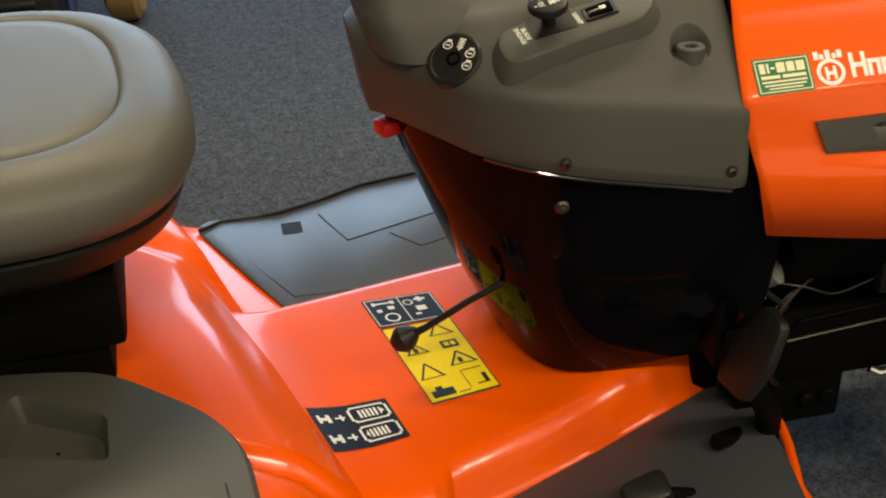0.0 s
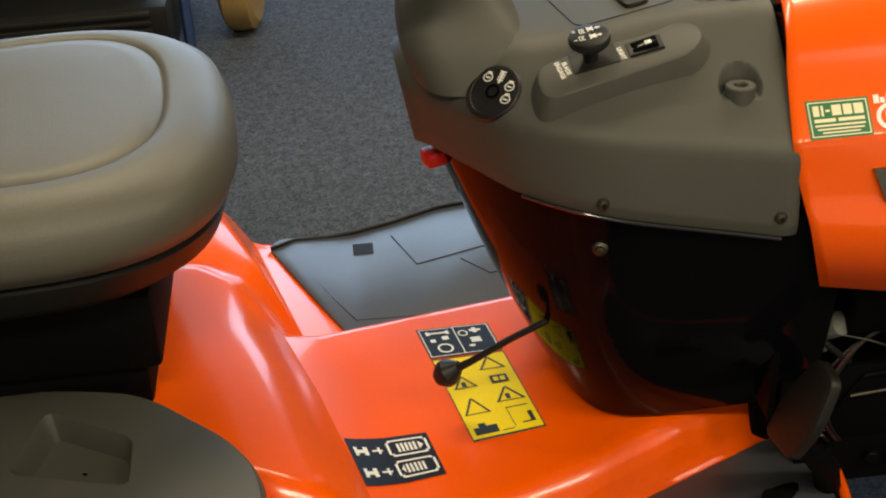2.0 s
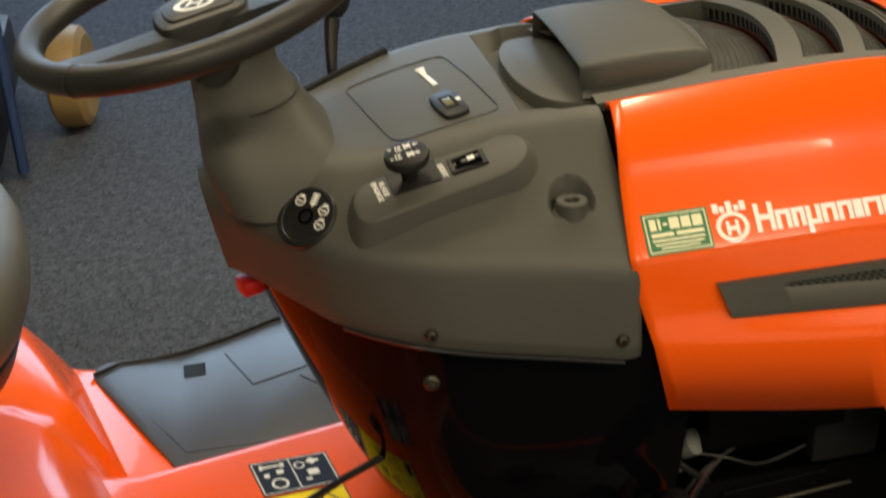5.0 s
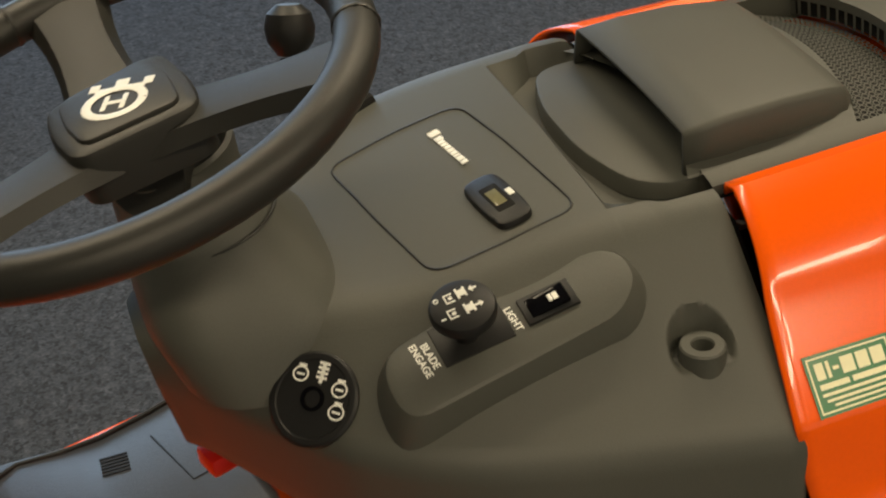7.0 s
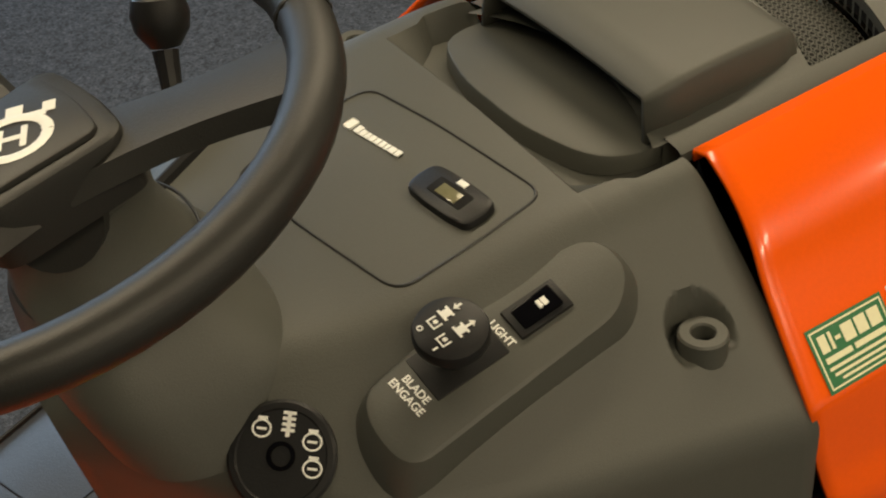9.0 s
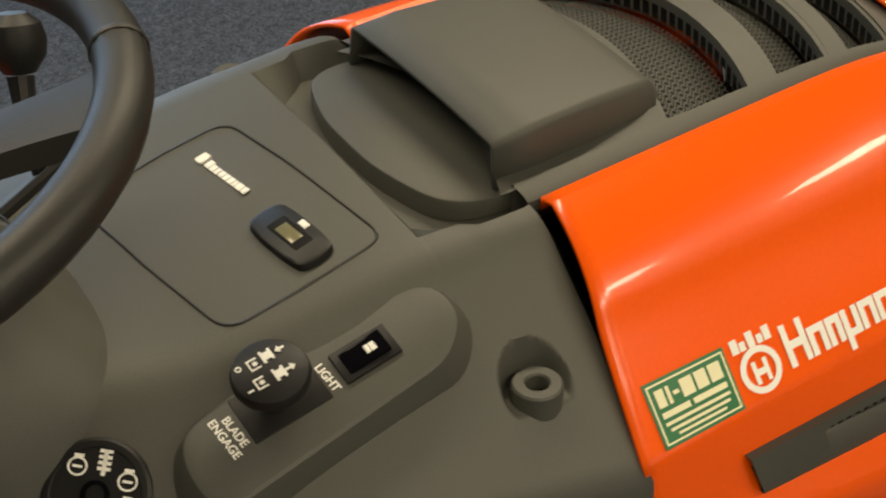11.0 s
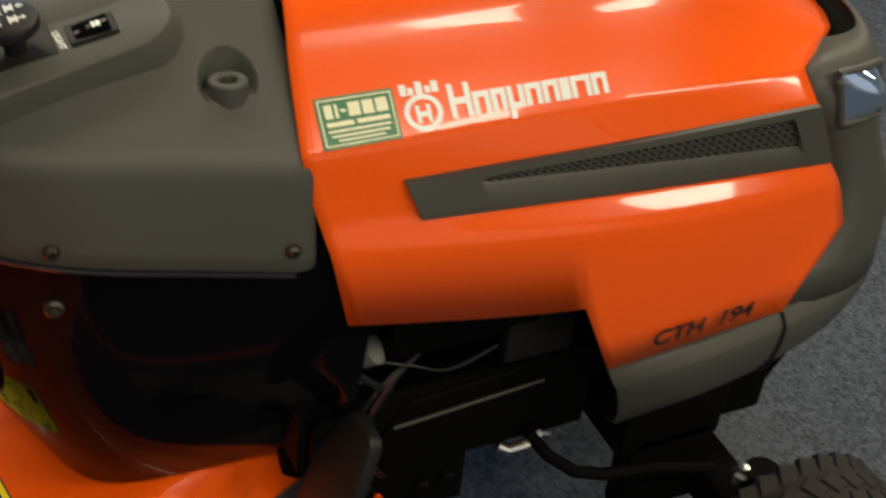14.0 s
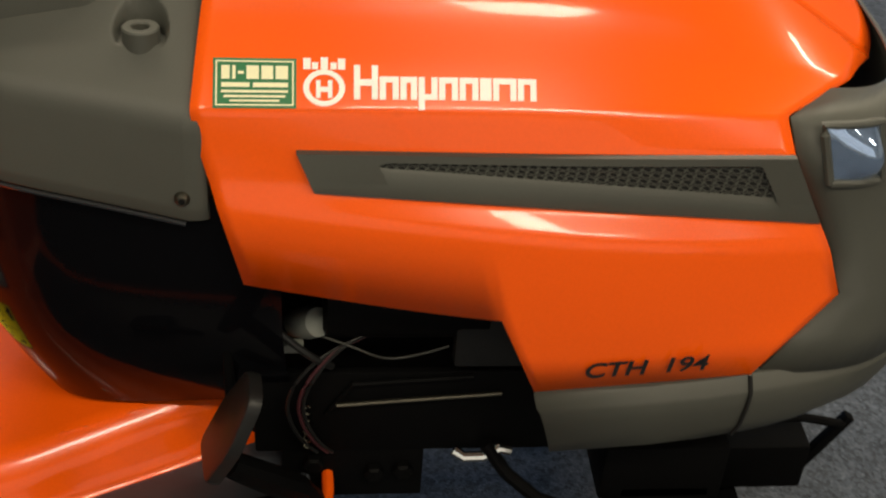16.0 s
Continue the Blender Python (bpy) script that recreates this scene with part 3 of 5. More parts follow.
def nose_mesh(slices, corner, rise=0.0):
    rows = []
    for xs, ys, xf, z in slices:
        h = slice_half(xs, ys, xf, z, corner)
        for p in h:
            p.z += rise * min(max(p.x - 0.29, 0.0), 0.23)
        rows.append(h + [Vector((p.x, -p.y, p.z)) for p in h[-2::-1]])
    b = grid(rows)
    bmesh.ops.recalc_face_normals(b, faces=b.faces)
    return b


nose = shell(part("nose_panel", nose_mesh([(0.516, -0.313, 0.735, 0.548), (0.550, -0.303, 0.728, 0.590), (0.592, -0.287, 0.722, 0.633), (0.574, -0.276, 0.705, 0.675), (0.557, -0.269, 0.690, 0.713), (0.535, -0.271, 0.680, 0.752), (0.515, -0.272, 0.672, 0.790), (0.509, -0.250, 0.660, 0.817), (0.56, -0.205, 0.655, 0.822)], 0.62), GREY, tractor, "grey plastic nose panel round the headlights", 50), 0.004)
BS = [(0.318, -0.300, 0.68, 0.428), (0.312, -0.322, 0.715, 0.444), (0.306, -0.333, 0.748, 0.470), (0.298, -0.338, 0.764, 0.500), (0.292, -0.339, 0.767, 0.519), (0.289, -0.3375, 0.765, 0.523), (0.286, -0.3270, 0.755, 0.5345), (0.290, -0.306, 0.730, 0.537)]
bumper = shell(part("bumper", nose_mesh(BS, 0.62, 0.075), GREY, tractor, "grey plastic bumper under the hood", 30), 0.004)


def bumper_seam(x):
    pts = []
    for xs, ys, xf, z in BS[1:7]:
        sa = ((x - xs) / (xf - xs)) ** (1 / 0.62)
        pts.append(Vector((x, ys * math.sqrt(1 - sa * sa) ** 0.62 - 0.0015, z + 0.075 * (x - 0.29))))
    return pts


for sy in (1, -1):
    part("bumper_seam", moved(tube(bumper_seam(0.508), 0.0022, 6), Matrix.Diagonal((1, sy, 1, 1))), GAP_SHADE, bumper)
for side in (1, -1):
    M = Matrix.Diagonal((1, side, 1, 1))

    def lamp_pt(u, v, out):
        zz = 0.758 + 0.062 * v
        xs, ys = 0.535 - 0.02 * v, -0.272 + 0.005 * v
        xf = 0.680 - 0.012 * v
        a = math.pi / 2 * (0.02 + 0.19 * u)
        p = Vector((xs + (xf - xs) * math.sin(a) ** 0.62, ys * math.cos(a) ** 0.62, zz))
        return p + Vector((0.6, -0.8, 0.1)) * out
    lb = grid([[lamp_pt(i / 10, j / 8, 0.002 + 0.020 * math.sin(math.pi * i / 10) * math.sin(math.pi * j / 8)) for j in range(9)] for i in range(11)])
    moved(lb, M)
    bmesh.ops.recalc_face_normals(lb, faces=lb.faces)
    hl_ob = part("headlight", lb, LENS, tractor, "headlight in the nose panel, tinted blue for a window reflection")
    edge = [lamp_pt(0, j / 6, 0.003) for j in range(7)] + [lamp_pt(i / 8, 1, 0.003) for i in range(1, 9)] + [lamp_pt(1, 1 - j / 6, 0.003) for j in range(1, 7)] + [lamp_pt(1 - i / 8, 0, 0.003) for i in range(1, 9)]
    part("bezel", moved(tube(edge, 0.0045, 8), M), GREY, hl_ob)
    for k in range(2):
        z0 = 0.655 - 0.055 * k
        pts = [Vector((0.656 + 0.020 * i, -0.233 + 0.036 * i, z0 + 0.016 * i)) for i in range(3)]
        part("grille_bar", moved(tube(pts, [0.006, 0.013, 0.009], 8), M), GREY, nose)

# dashboard
DK = (-0.475, -0.45, -0.40, -0.34, -0.26, -0.15, -0.048)
DZ = (0.865, 0.880, 0.892, 0.904, 0.921, 0.941, 0.946)
DA = (0.030, 0.050, 0.070, 0.095, 0.128, 0.140, 0.142)
DC = ((0.042, 0.835), (0.072, 0.838), (0.130, 0.842), (0.193, 0.846), (0.243, 0.848), (0.270, 0.840), (0.288, 0.829))
DB = ((0.038, 0.756), (0.066, 0.757), (0.124, 0.759), (0.192, 0.759), (0.252, 0.754), (0.280, 0.740), (0.296, 0.725))
BOSS = (-0.086, -0.222, 0.8845)
DTAB = np.array([(z, a, c[0], c[1], b[0], b[1]) for z, a, c, b in zip(DZ, DA, DC, DB)])


CUT = -0.112
DX = np.linspace(-0.475, -0.048, 241)
DD = spline_at(DK, DTAB, DX)


def dash_par(x):
    f = min(max((x + 0.475) / 0.427, 0.0), 1.0) * 240
    i = min(int(f), 239)
    return DD[i] + (DD[i + 1] - DD[i]) * (f - i)


def dash_row(x):
    """Half a section: flat top, long slope, lower side; evenly divided so that the boss recess can be pressed in."""
    z, a, cy, cz, by, bz = dash_par(x)
    mid = (x, 0, z + 0.004) if x < CUT else (x, -0.112 * min(1, (x - CUT) / 0.04) ** 0.5, z - 0.035)
    first = [Vector(mid)] if x >= CUT else []
    start = (x, mid[1] - 0.003, z + 0.0005) if x >= CUT else mid
    half = rounded([start, (x, -a - 0.004 * min(1.0, max(0.0, (x - CUT) / 0.05)), z), (x, -cy, cz), (x, -by, bz + 0.014), (x, -by + 0.003, bz)], [0.02, 0.016, 0.004], 4)
    k = 5
    slope = [half[k].lerp(half[k + 1], i / 64) for i in range(1, 64)]
    pts = first + (half[1:] if first else half)
    at = pts.index(half[k]) + 1
    pts = pts[:at] + slope + pts[at:]
    out = []
    for p in pts:
        p = Vector(p)
        d = math.hypot(p.x - BOSS[0], p.y - BOSS[1])
        if d < 0.0250:
            p.z -= max(0.0, p.z - (BOSS[2] - 0.013)) * min(1.0, (0.0250 - d) / 0.0040)
        p.x += min(1.0, max(0.0, (-0.34 - p.x) / 0.12)) * (0.012 + 0.17 * max(0.0, 0.885 - p.z))
        out.append(p)
    return out


def dash_top(x, y):
    """A place on the dash's upper surface and its outward normal."""
    def h(xx, yy):
        z, a, cy, cz, by, bz = dash_par(xx)
        ay = abs(yy)
        return z + 0.004 * (1 - ay / a) if ay < a else z + (cz - z) * (ay - a) / (cy - a)
    e = 0.004
    nrm = Vector((-(h(x + e, y) - h(x - e, y)) / (2 * e), -(h(x, y + e) - h(x, y - e)) / (2 * e), 1)).normalized()
    return Vector((x, y, h(x, y))), nrm


xs = [-0.475 + 0.355 * i / 50 for i in range(50)] + [-0.120 + 0.072 * i / 52 for i in range(53)]
db = bmesh.new()
for sg in (1, -1):
    grid([[Vector((p.x, p.y * sg, p.z)) for p in dash_row(x)] for x in xs], db)
rear = dash_row(xs[0])
db.faces.new([db.verts.new(p) for p in rear] + [db.verts.new((p.x, -p.y, p.z)) for p in rear[:0:-1]])
fr = dash_row(xs[-1])
front = [[Vector((p.x + d, p.y * (1 - k), p.z - k * 0.09)) for p in fr] for d, k in ((0, 0), (0.012, 0.002), (0.018, 0.015), (0.021, 0.06))]
for sg in (1, -1):
    grid([[Vector((p.x, p.y * sg, p.z)) for p in r] for r in front], db)
bmesh.ops.remove_doubles(db, verts=db.verts, dist=0.0003)
bmesh.ops.recalc_face_normals(db, faces=db.faces)
dash = part("dashboard", db, GREY, tractor, "grey plastic dashboard with controls", 40)

for x, y, z in ((-0.247, -0.2615, 0.770), (-0.052, -0.2965, 0.751)):
    m = frame_at((x, y, z), (1, 0, 0), (0, -1, 0.12))
    sc = part("screw", turned([(0.0001, 0.004), (0.004, 0.0036), (0.0065, 0.001), (0.0075, -0.002)], 14, m=m), ZINC, dash, "zinc screw")
    # flat black hexagon paints the shade of the socket
    part("socket_shade", turned([(0.0032, 0.0042), (0.0001, 0.0042)], 6, m=m), GAP_SHADE, sc)

# instrument panel line, hour meter
pl = plan([(-0.279, 0.058), (-0.266, -0.030), (-0.249, -0.117), (-0.190, -0.117), (-0.130, -0.109), (-0.143, -0.018), (-0.158, 0.071), (-0.220, 0.068)], 0.016, 5)


def on_dash(outline, lift):
    return [dash_top(x, y)[0] + dash_top(x, y)[1] * lift for x, y in outline]


def resample(outline, step=0.008):
    out = []
    for (x0, y0), (x1, y1) in zip(outline, outline[1:] + outline[:1]):
        n = max(1, int(math.hypot(x1 - x0, y1 - y0) / step))
        out += [(x0 + (x1 - x0) * i / n, y0 + (y1 - y0) * i / n) for i in range(n)]
    return out


loop = resample(pl)
part("panel_groove", tube(on_dash(loop + loop[:1], 0.0002), 0.0011, 6, caps=False), GREYD, dash, "groove round the instrument panel")


def patch_frame(x, y, heading, lift=0.0):
    p, n = dash_top(x, y)
    return frame_at(p + n * lift, (math.cos(radians(heading)), math.sin(radians(heading)), 0), n)


mm = patch_frame(-0.180, -0.073, -82)
mo = plan([(-0.0300, -0.0140), (-0.012, -0.0162), (0.012, -0.0162), (0.0300, -0.0140), (0.0325, 0.0), (0.0300, 0.0140), (0.012, 0.0162), (-0.012, 0.0162), (-0.0300, 0.0140), (-0.0325, 0.0)], 0.006)
mi = plan([(-0.0165, -0.0075), (0.0165, -0.0075), (0.0165, 0.0075), (-0.0165, 0.0075)], 0.002)
meter = part("hour_meter", moved(slab(mo, -0.002, 0.006, 0.003), mm), BLACK, dash, "black hour meter with a small display")
part("meter_well", moved(slab(mi, 0.0, 0.0064, 0.0006), mm), GAP_SHADE, meter)
part("display", moved(box(-0.0095, 0.0095, -0.0055, 0.0040, 0.004, 0.0069, 0.0004), mm), LCD, meter)
part("hourglass_mark", moved(box(-0.0035, 0.0045, 0.0088, 0.0135, 0.005, 0.0068, 0.0003), mm), WHITE, meter)
nm = patch_frame(-0.186, 0.012, -81, 0.0008) @ Matrix.Diagonal((1.18, 1.3, 1, 1))
part("maker_mark", moved(box(-0.029, -0.022, -0.0035, 0.0045, -0.0006, 0.0006, 0.0015), nm), WHITE, dash, "white maker's mark")
nx_ = -0.0195
for w_ in (0.0055, 0.0048, 0.0042, 0.0048, 0.0045, 0.0048, 0.0034, 0.006, 0.0046):
    part("name_bar", moved(box(nx_, nx_ + w_ - 0.0009, -0.003, 0.0028 if nx_ < -0.018 else 0.0016, -0.0006, 0.0006, 0.0004), nm), WHITE, dash, "white bar of the maker's name")
    nx_ += w_

# raised switch hump with pull knob and rocker


def drafted(outline, z0, z1, draft, bevel):
    """A low housing whose walls lean in towards its top."""
    c = Vector((sum(p[0] for p in outline) / len(outline), sum(p[1] for p in outline) / len(outline)))

    def ring(k, z):
        out = []
        for p in outline:
            d = Vector(p) - c
            q = c + d * (1 + k / d.length)
            out.append((q.x, q.y, z))
        return out
    rows = [ring(draft + 0.010, z0), ring(draft, z1 - 0.022), ring(draft * 0.35, z1 - bevel), ring(0.001, z1 - bevel * 0.25), ring(-bevel * 0.7, z1)]
    b = grid(rows, ring=True)
    b.faces.new([b.verts.new(p) for p in rows[-1]])
    bmesh.ops.remove_doubles(b, verts=b.verts, dist=1e-5)
    bmesh.ops.recalc_face_normals(b, faces=b.faces)
    return b


hump_m = frame_at((-0.208, -0.175, 0.902), (1, 0.02, 0.20), (-0.20, -0.28, 1))
ho = plan([(-0.088, -0.036), (0.066, -0.028), (0.090, -0.008), (0.090, 0.018), (0.070, 0.030), (-0.02, 0.030), (-0.088, 0.022), (-0.098, 0.004), (-0.098, -0.024)], 0.014, 4)
hump = part("switch_hump", moved(drafted(ho, -0.035, 0.011, 0.013, 0.006), hump_m), GREY, dash, "raised grey switch housing")
part("knob_base", moved(box(-0.058, -0.004, -0.010, 0.024, 0.006, 0.0120, 0.001), hump_m), BLACK, hump)
km = hump_m @ pose(-0.034, 0.008, 0.012, -6, 4, 0)
knob = part("pull_knob", turned([(0.009, -0.010), (0.009, 0.016), (0.020, 0.019), (0.0235, 0.023), (0.0238, 0.028), (0.0225, 0.031), (0.018, 0.0325), (0.0001, 0.033)], 32, m=km), BLACK, hump, "round black pull knob with white symbols")


def plate_sign(name, polys, m, parent):
    """Flat white print, a thin piece a polygon."""
    b = bmesh.new()
    for poly in polys:
        lo, hi = [b.verts.new((x, y, -0.0003)) for x, y in poly], [b.verts.new((x, y, 0.0003)) for x, y in poly]
        b.faces.new(hi)
        for i in range(len(poly)):
            j = (i + 1) % len(poly)
            b.faces.new([lo[i], lo[j], hi[j], hi[i]])
    bmesh.ops.recalc_face_normals(b, faces=b.faces)
    return part(name, moved(b, m), WHITE, parent)


def bar(x0, y0, x1, y1):
    return [(x0, y0), (x1, y0), (x1, y1), (x0, y1)]


def clutch_sign(y, out):
    """A plunger with an arrow away from it or towards it."""
    tip, back = (0.0135, 0.0105) if out else (0.0085, 0.0115)
    shaft = bar(0.0065, y - 0.0008, 0.0112, y + 0.0008) if out else bar(0.0110, y - 0.0008, 0.0145, y + 0.0008)
    return [bar(-0.0005, y - 0.0045, 0.0012, y + 0.0045), bar(0.0010, y - 0.0027, 0.0052, y + 0.0027), bar(0.0050, y - 0.0042, 0.0066, y + 0.0042), shaft, [(tip, y), (back, y + 0.0028), (back, y - 0.0028)]]


def blade_sign(x, y):
    """A small bladed disc in an open bracket."""
    disc = [(x + 0.0019 * (1 if k % 2 else 0.6) * math.cos(math.pi * k / 7), y + 0.0019 * (1 if k % 2 else 0.6) * math.sin(math.pi * k / 7)) for k in range(14)]
    return [disc, bar(x - 0.0042, y - 0.0040, x - 0.0032, y + 0.0040), bar(x - 0.0032, y + 0.0030, x + 0.0024, y + 0.0040), bar(x - 0.0032, y - 0.0040, x + 0.0024, y - 0.0030)]


ktop = km @ pose(0, 0, 0.0333)
plate_sign("knob_symbol", clutch_sign(0.0088, False), ktop, knob)
plate_sign("knob_symbol", clutch_sign(-0.0062, True), ktop, knob)
plate_sign("knob_symbol", blade_sign(-0.0055, 0.0075), ktop, knob)
plate_sign("knob_symbol", blade_sign(-0.0085, -0.0060), ktop, knob)
plate_sign("knob_symbol", [bar(-0.0185, -0.0085, -0.0150, -0.0073)], ktop, knob)
plate_sign("knob_symbol", [[(-0.0155 + r * math.cos(p), 0.0095 + r * math.sin(p)) for p, r in ((q, 0.0020), (q + 0.63, 0.0020), (q + 0.63, 0.0012), (q, 0.0012))] for q in [0.63 * k for k in range(10)]], ktop, knob)
rm = hump_m @ pose(0.027, 0.003, 0.0095, 0, 0, 0)
rocker = part("rocker_switch", moved(box(-0.020, 0.020, -0.0115, 0.0115, -0.002, 0.0045, 0.0012), rm), BLACK, hump, "black rocker light switch")
part("rocker", moved(box(-0.015, 0.015, -0.008, 0.008, 0.001, 0.0068, 0.0014), rm @ pose(0, 0, 0, 0, -6, 0)), BLACKG, rocker)
lampm = bmesh.new()
box(0.000, 0.003, -0.003, 0.003, 0.006, 0.0082, 0.0006, lampm, 1)
box(0.0035, 0.0075, -0.003, 0.003, 0.006, 0.0078, 0.0004, lampm, 1)
part("lamp_symbol", moved(lampm, rm), WHITE, rocker)
text_part("LIGHT", 0.0076, hump_m @ pose(-0.0005, 0.003, 0.0112, 0, 0, -86), WHITE, hump, "white lettering")
text_part("BLADE\nENGAGE", 0.0076, hump_m @ pose(-0.068, 0.004, 0.0112, 0, 0, -86), WHITE, hump, "white lettering")

# key switch plate with four symbols
dm = patch_frame(-0.353, -0.147, 14)
dial = part("key_switch", turned([(0.0345, -0.012), (0.0345, 0.0015), (0.0325, 0.0032), (0.0290, 0.0034), (0.0280, 0.0022), (0.0001, 0.0022)], 40, m=dm), BLACK, dash, "round black key switch plate with white symbols")
part("key_slot", turned([(0.009, 0.002), (0.009, 0.0042), (0.0065, 0.0046), (0.006, 0.001), (0.0001, 0.001)], 20, m=dm), BLACKG, dial)
for ang, kind in ((83, 0), (34, 1), (-20, 0), (-65, 0)):
    a = radians(ang)
    sm = dm @ pose(0.021 * math.cos(a), 0.021 * math.sin(a), 0.0026, 0, 0, -50)
    bmk = bmesh.new()
    if kind == 0:
        pts = [(0.0058 * math.cos(radians(q)), 0.0052 * math.sin(radians(q)), 0) for q in range(0, 361, 30)]
        tube(pts, 0.0007, 5, bmk, False)
        box(-0.003, 0.003, 0.0055, 0.0075, -0.0004, 0.0004, 0, bmk)
        box(-0.003, 0.003, -0.0008, 0.0008, -0.0004, 0.0004, 0, bmk)
    else:
        for k in range(4):
            box(-0.004, 0.004, -0.006 + 0.0035 * k, -0.004 + 0.0035 * k, -0.0004, 0.0004, 0, bmk)
        box(-0.0012, 0.0012, -0.009, 0.006, -0.0004, 0.0004, 0, bmk)
    part("switch_symbol", moved(bmk, sm), WHITE, dial)

# moulded bosses, each standing in a round recess of the slope
for sg in (1, -1):
    bmx = pose(BOSS[0], BOSS[1] * sg, BOSS[2], -4 * sg, 0, 0)
    boss = part("moulded_boss", turned([(0.0172, -0.03), (0.0168, -0.0015), (0.0155, 0.0), (0.0088, 0.0), (0.0078, -0.0015), (0.0076, -0.016), (0.0001, -0.016)], 28, m=bmx), GREY, dash, "grey moulded boss with a hole")
    # black disc paints the shade at the bottom of the hole
    part("boss_hole_shade", turned([(0.0076, -0.013), (0.0001, -0.013)], 16, m=bmx), GAP_SHADE, boss)

# gloss black pedestal panel under the dash
PT = [(-0.412, -0.045), (-0.385, -0.095), (-0.335, -0.165), (-0.25, -0.238), (-0.15, -0.272), (-0.02, -0.288), (0.035, -0.288)]
PB = [(-0.262, -0.050), (-0.252, -0.095), (-0.235, -0.135), (-0.205, -0.166), (-0.13, -0.186), (-0.005, -0.196), (0.045, -0.198)]
top_l = smooth_line([(-0.425, 0, 0.760)] + [(x, y, 0.762 - 0.060 * max(0, x + 0.3)) for x, y in PT], 30)
bot_l = smooth_line([(-0.266, 0, 0.372)] + [(x, y, 0.375 + 0.10 * (x + 0.3)) for x, y in PB], 30)
pb = bmesh.new()
for sg in (1, -1):
    rows = []
    for a, b in zip(top_l, bot_l):
        row = []
        for k in range(13):
            t = k / 12
            p = a + (b - a) * t
            p = p + np.array((-0.006, -0.026, 0)) * math.sin(math.pi * t ** 1.3)
            row.append(Vector((p[0], p[1] * sg, p[2])))
        rows.append(row)
    grid(rows, pb)
bmesh.ops.remove_doubles(pb, verts=pb.verts, dist=0.0005)
bmesh.ops.recalc_face_normals(pb, faces=pb.faces)
pedestal = part("pedestal_panel", pb, BLACKG, tractor, "gloss black panel between dash and floor", 60)
part("trim_edge", tube([Vector((x, -dash_par(x)[4] - 0.0005, dash_par(x)[5] - 0.0015)) for x in np.linspace(-0.33, -0.05, 25)], 0.0024, 8), GLOSSB, pedestal, "shiny black edge strip")
lm = frame_at((-0.250, -0.262, 0.712), (1, 0, 0), (-0.2, -1, 0.05))
latch = part("latch_screw", turned([(0.009, -0.004), (0.009, 0.001), (0.0055, 0.003), (0.005, 0.006), (0.0001, 0.007)], 16, m=lm), ZINC, pedestal, "zinc latch screw")
part("red_knob", moved(box(-0.014, 0.014, -0.014, 0.014, -0.010, 0.010, 0.005), pose(-0.418, -0.030, 0.727, 0, 0, 20)), RED, tractor, "red release knob under the dash")

# steering column and wheel
WC, WT, WR = Vector((-0.442, -0.048, 1.080)), 0.21, 0.171
axis = Vector((-math.sin(WT), 0, math.cos(WT)))


def shroud_ring(x0, x1, hy, z, e, n=48):
    out = []
    for k in range(n):
        c, q = math.cos(2 * math.pi * k / n), math.sin(2 * math.pi * k / n)
        u = math.copysign(abs(c) ** e, c)
        out.append(((x0 + x1) / 2 + (x1 - x0) / 2 * u, -0.012 + hy * math.copysign(abs(q) ** e, q), z + 0.10 * (x1 - x0) * u * (z > 0.95)))
    return out


shr = grid([shroud_ring(-0.440, -0.280, 0.118, 0.855, 0.62), shroud_ring(-0.452, -0.290, 0.106, 0.890, 0.60), shroud_ring(-0.453, -0.302, 0.096, 0.908, 0.60), shroud_ring(-0.452, -0.312, 0.086, 0.922, 0.64),
            shroud_ring(-0.452, -0.332, 0.064, 0.950, 0.80), shroud_ring(-0.452, -0.345, 0.053, 0.964, 1.0), shroud_ring(-0.453, -0.357, 0.047, 0.985, 1.0), shroud_ring(-0.454, -0.359, 0.0465, 1.012, 1.0), shroud_ring(-0.450, -0.363, 0.042, 1.014, 1.0), shroud_ring(-0.449, -0.364, 0.041, 0.985, 1.0)], ring=True)
bmesh.ops.recalc_face_normals(shr, faces=shr.faces)
part("steering_column", shr, GREY, tractor, "grey steering column cover flaring into the dash", 50)
part("column_seam", tube([Vector(p) for p in shroud_ring(-0.4525, -0.3365, 0.0595, 0.9545, 0.86)] + [Vector(shroud_ring(-0.4525, -0.3365, 0.0595, 0.9545, 0.86)[0])], 0.0012, 6, caps=False), GREYD, tractor, "seam of the column cover")
part("column_tube", tube([Vector((-0.385, -0.012, 0.93)), Vector((-0.405, -0.014, 1.0)), WC - axis * 0.065], [0.034, 0.032, 0.030], 24), GREYD, tractor, "dark tube under the steering wheel")
wheel = part("steering_wheel", tube([WC + Vector((WR * math.cos(a) * math.cos(WT), WR * math.sin(a), WR * math.cos(a) * math.sin(WT))) for a in [2 * math.pi * k / 64 for k in range(65)]], 0.0155, 14, caps=False), GREYD, tractor, "dark grey three-spoke steering wheel")
wm = Matrix.Translation(WC) @ Matrix.Rotation(-WT, 4, "Y")
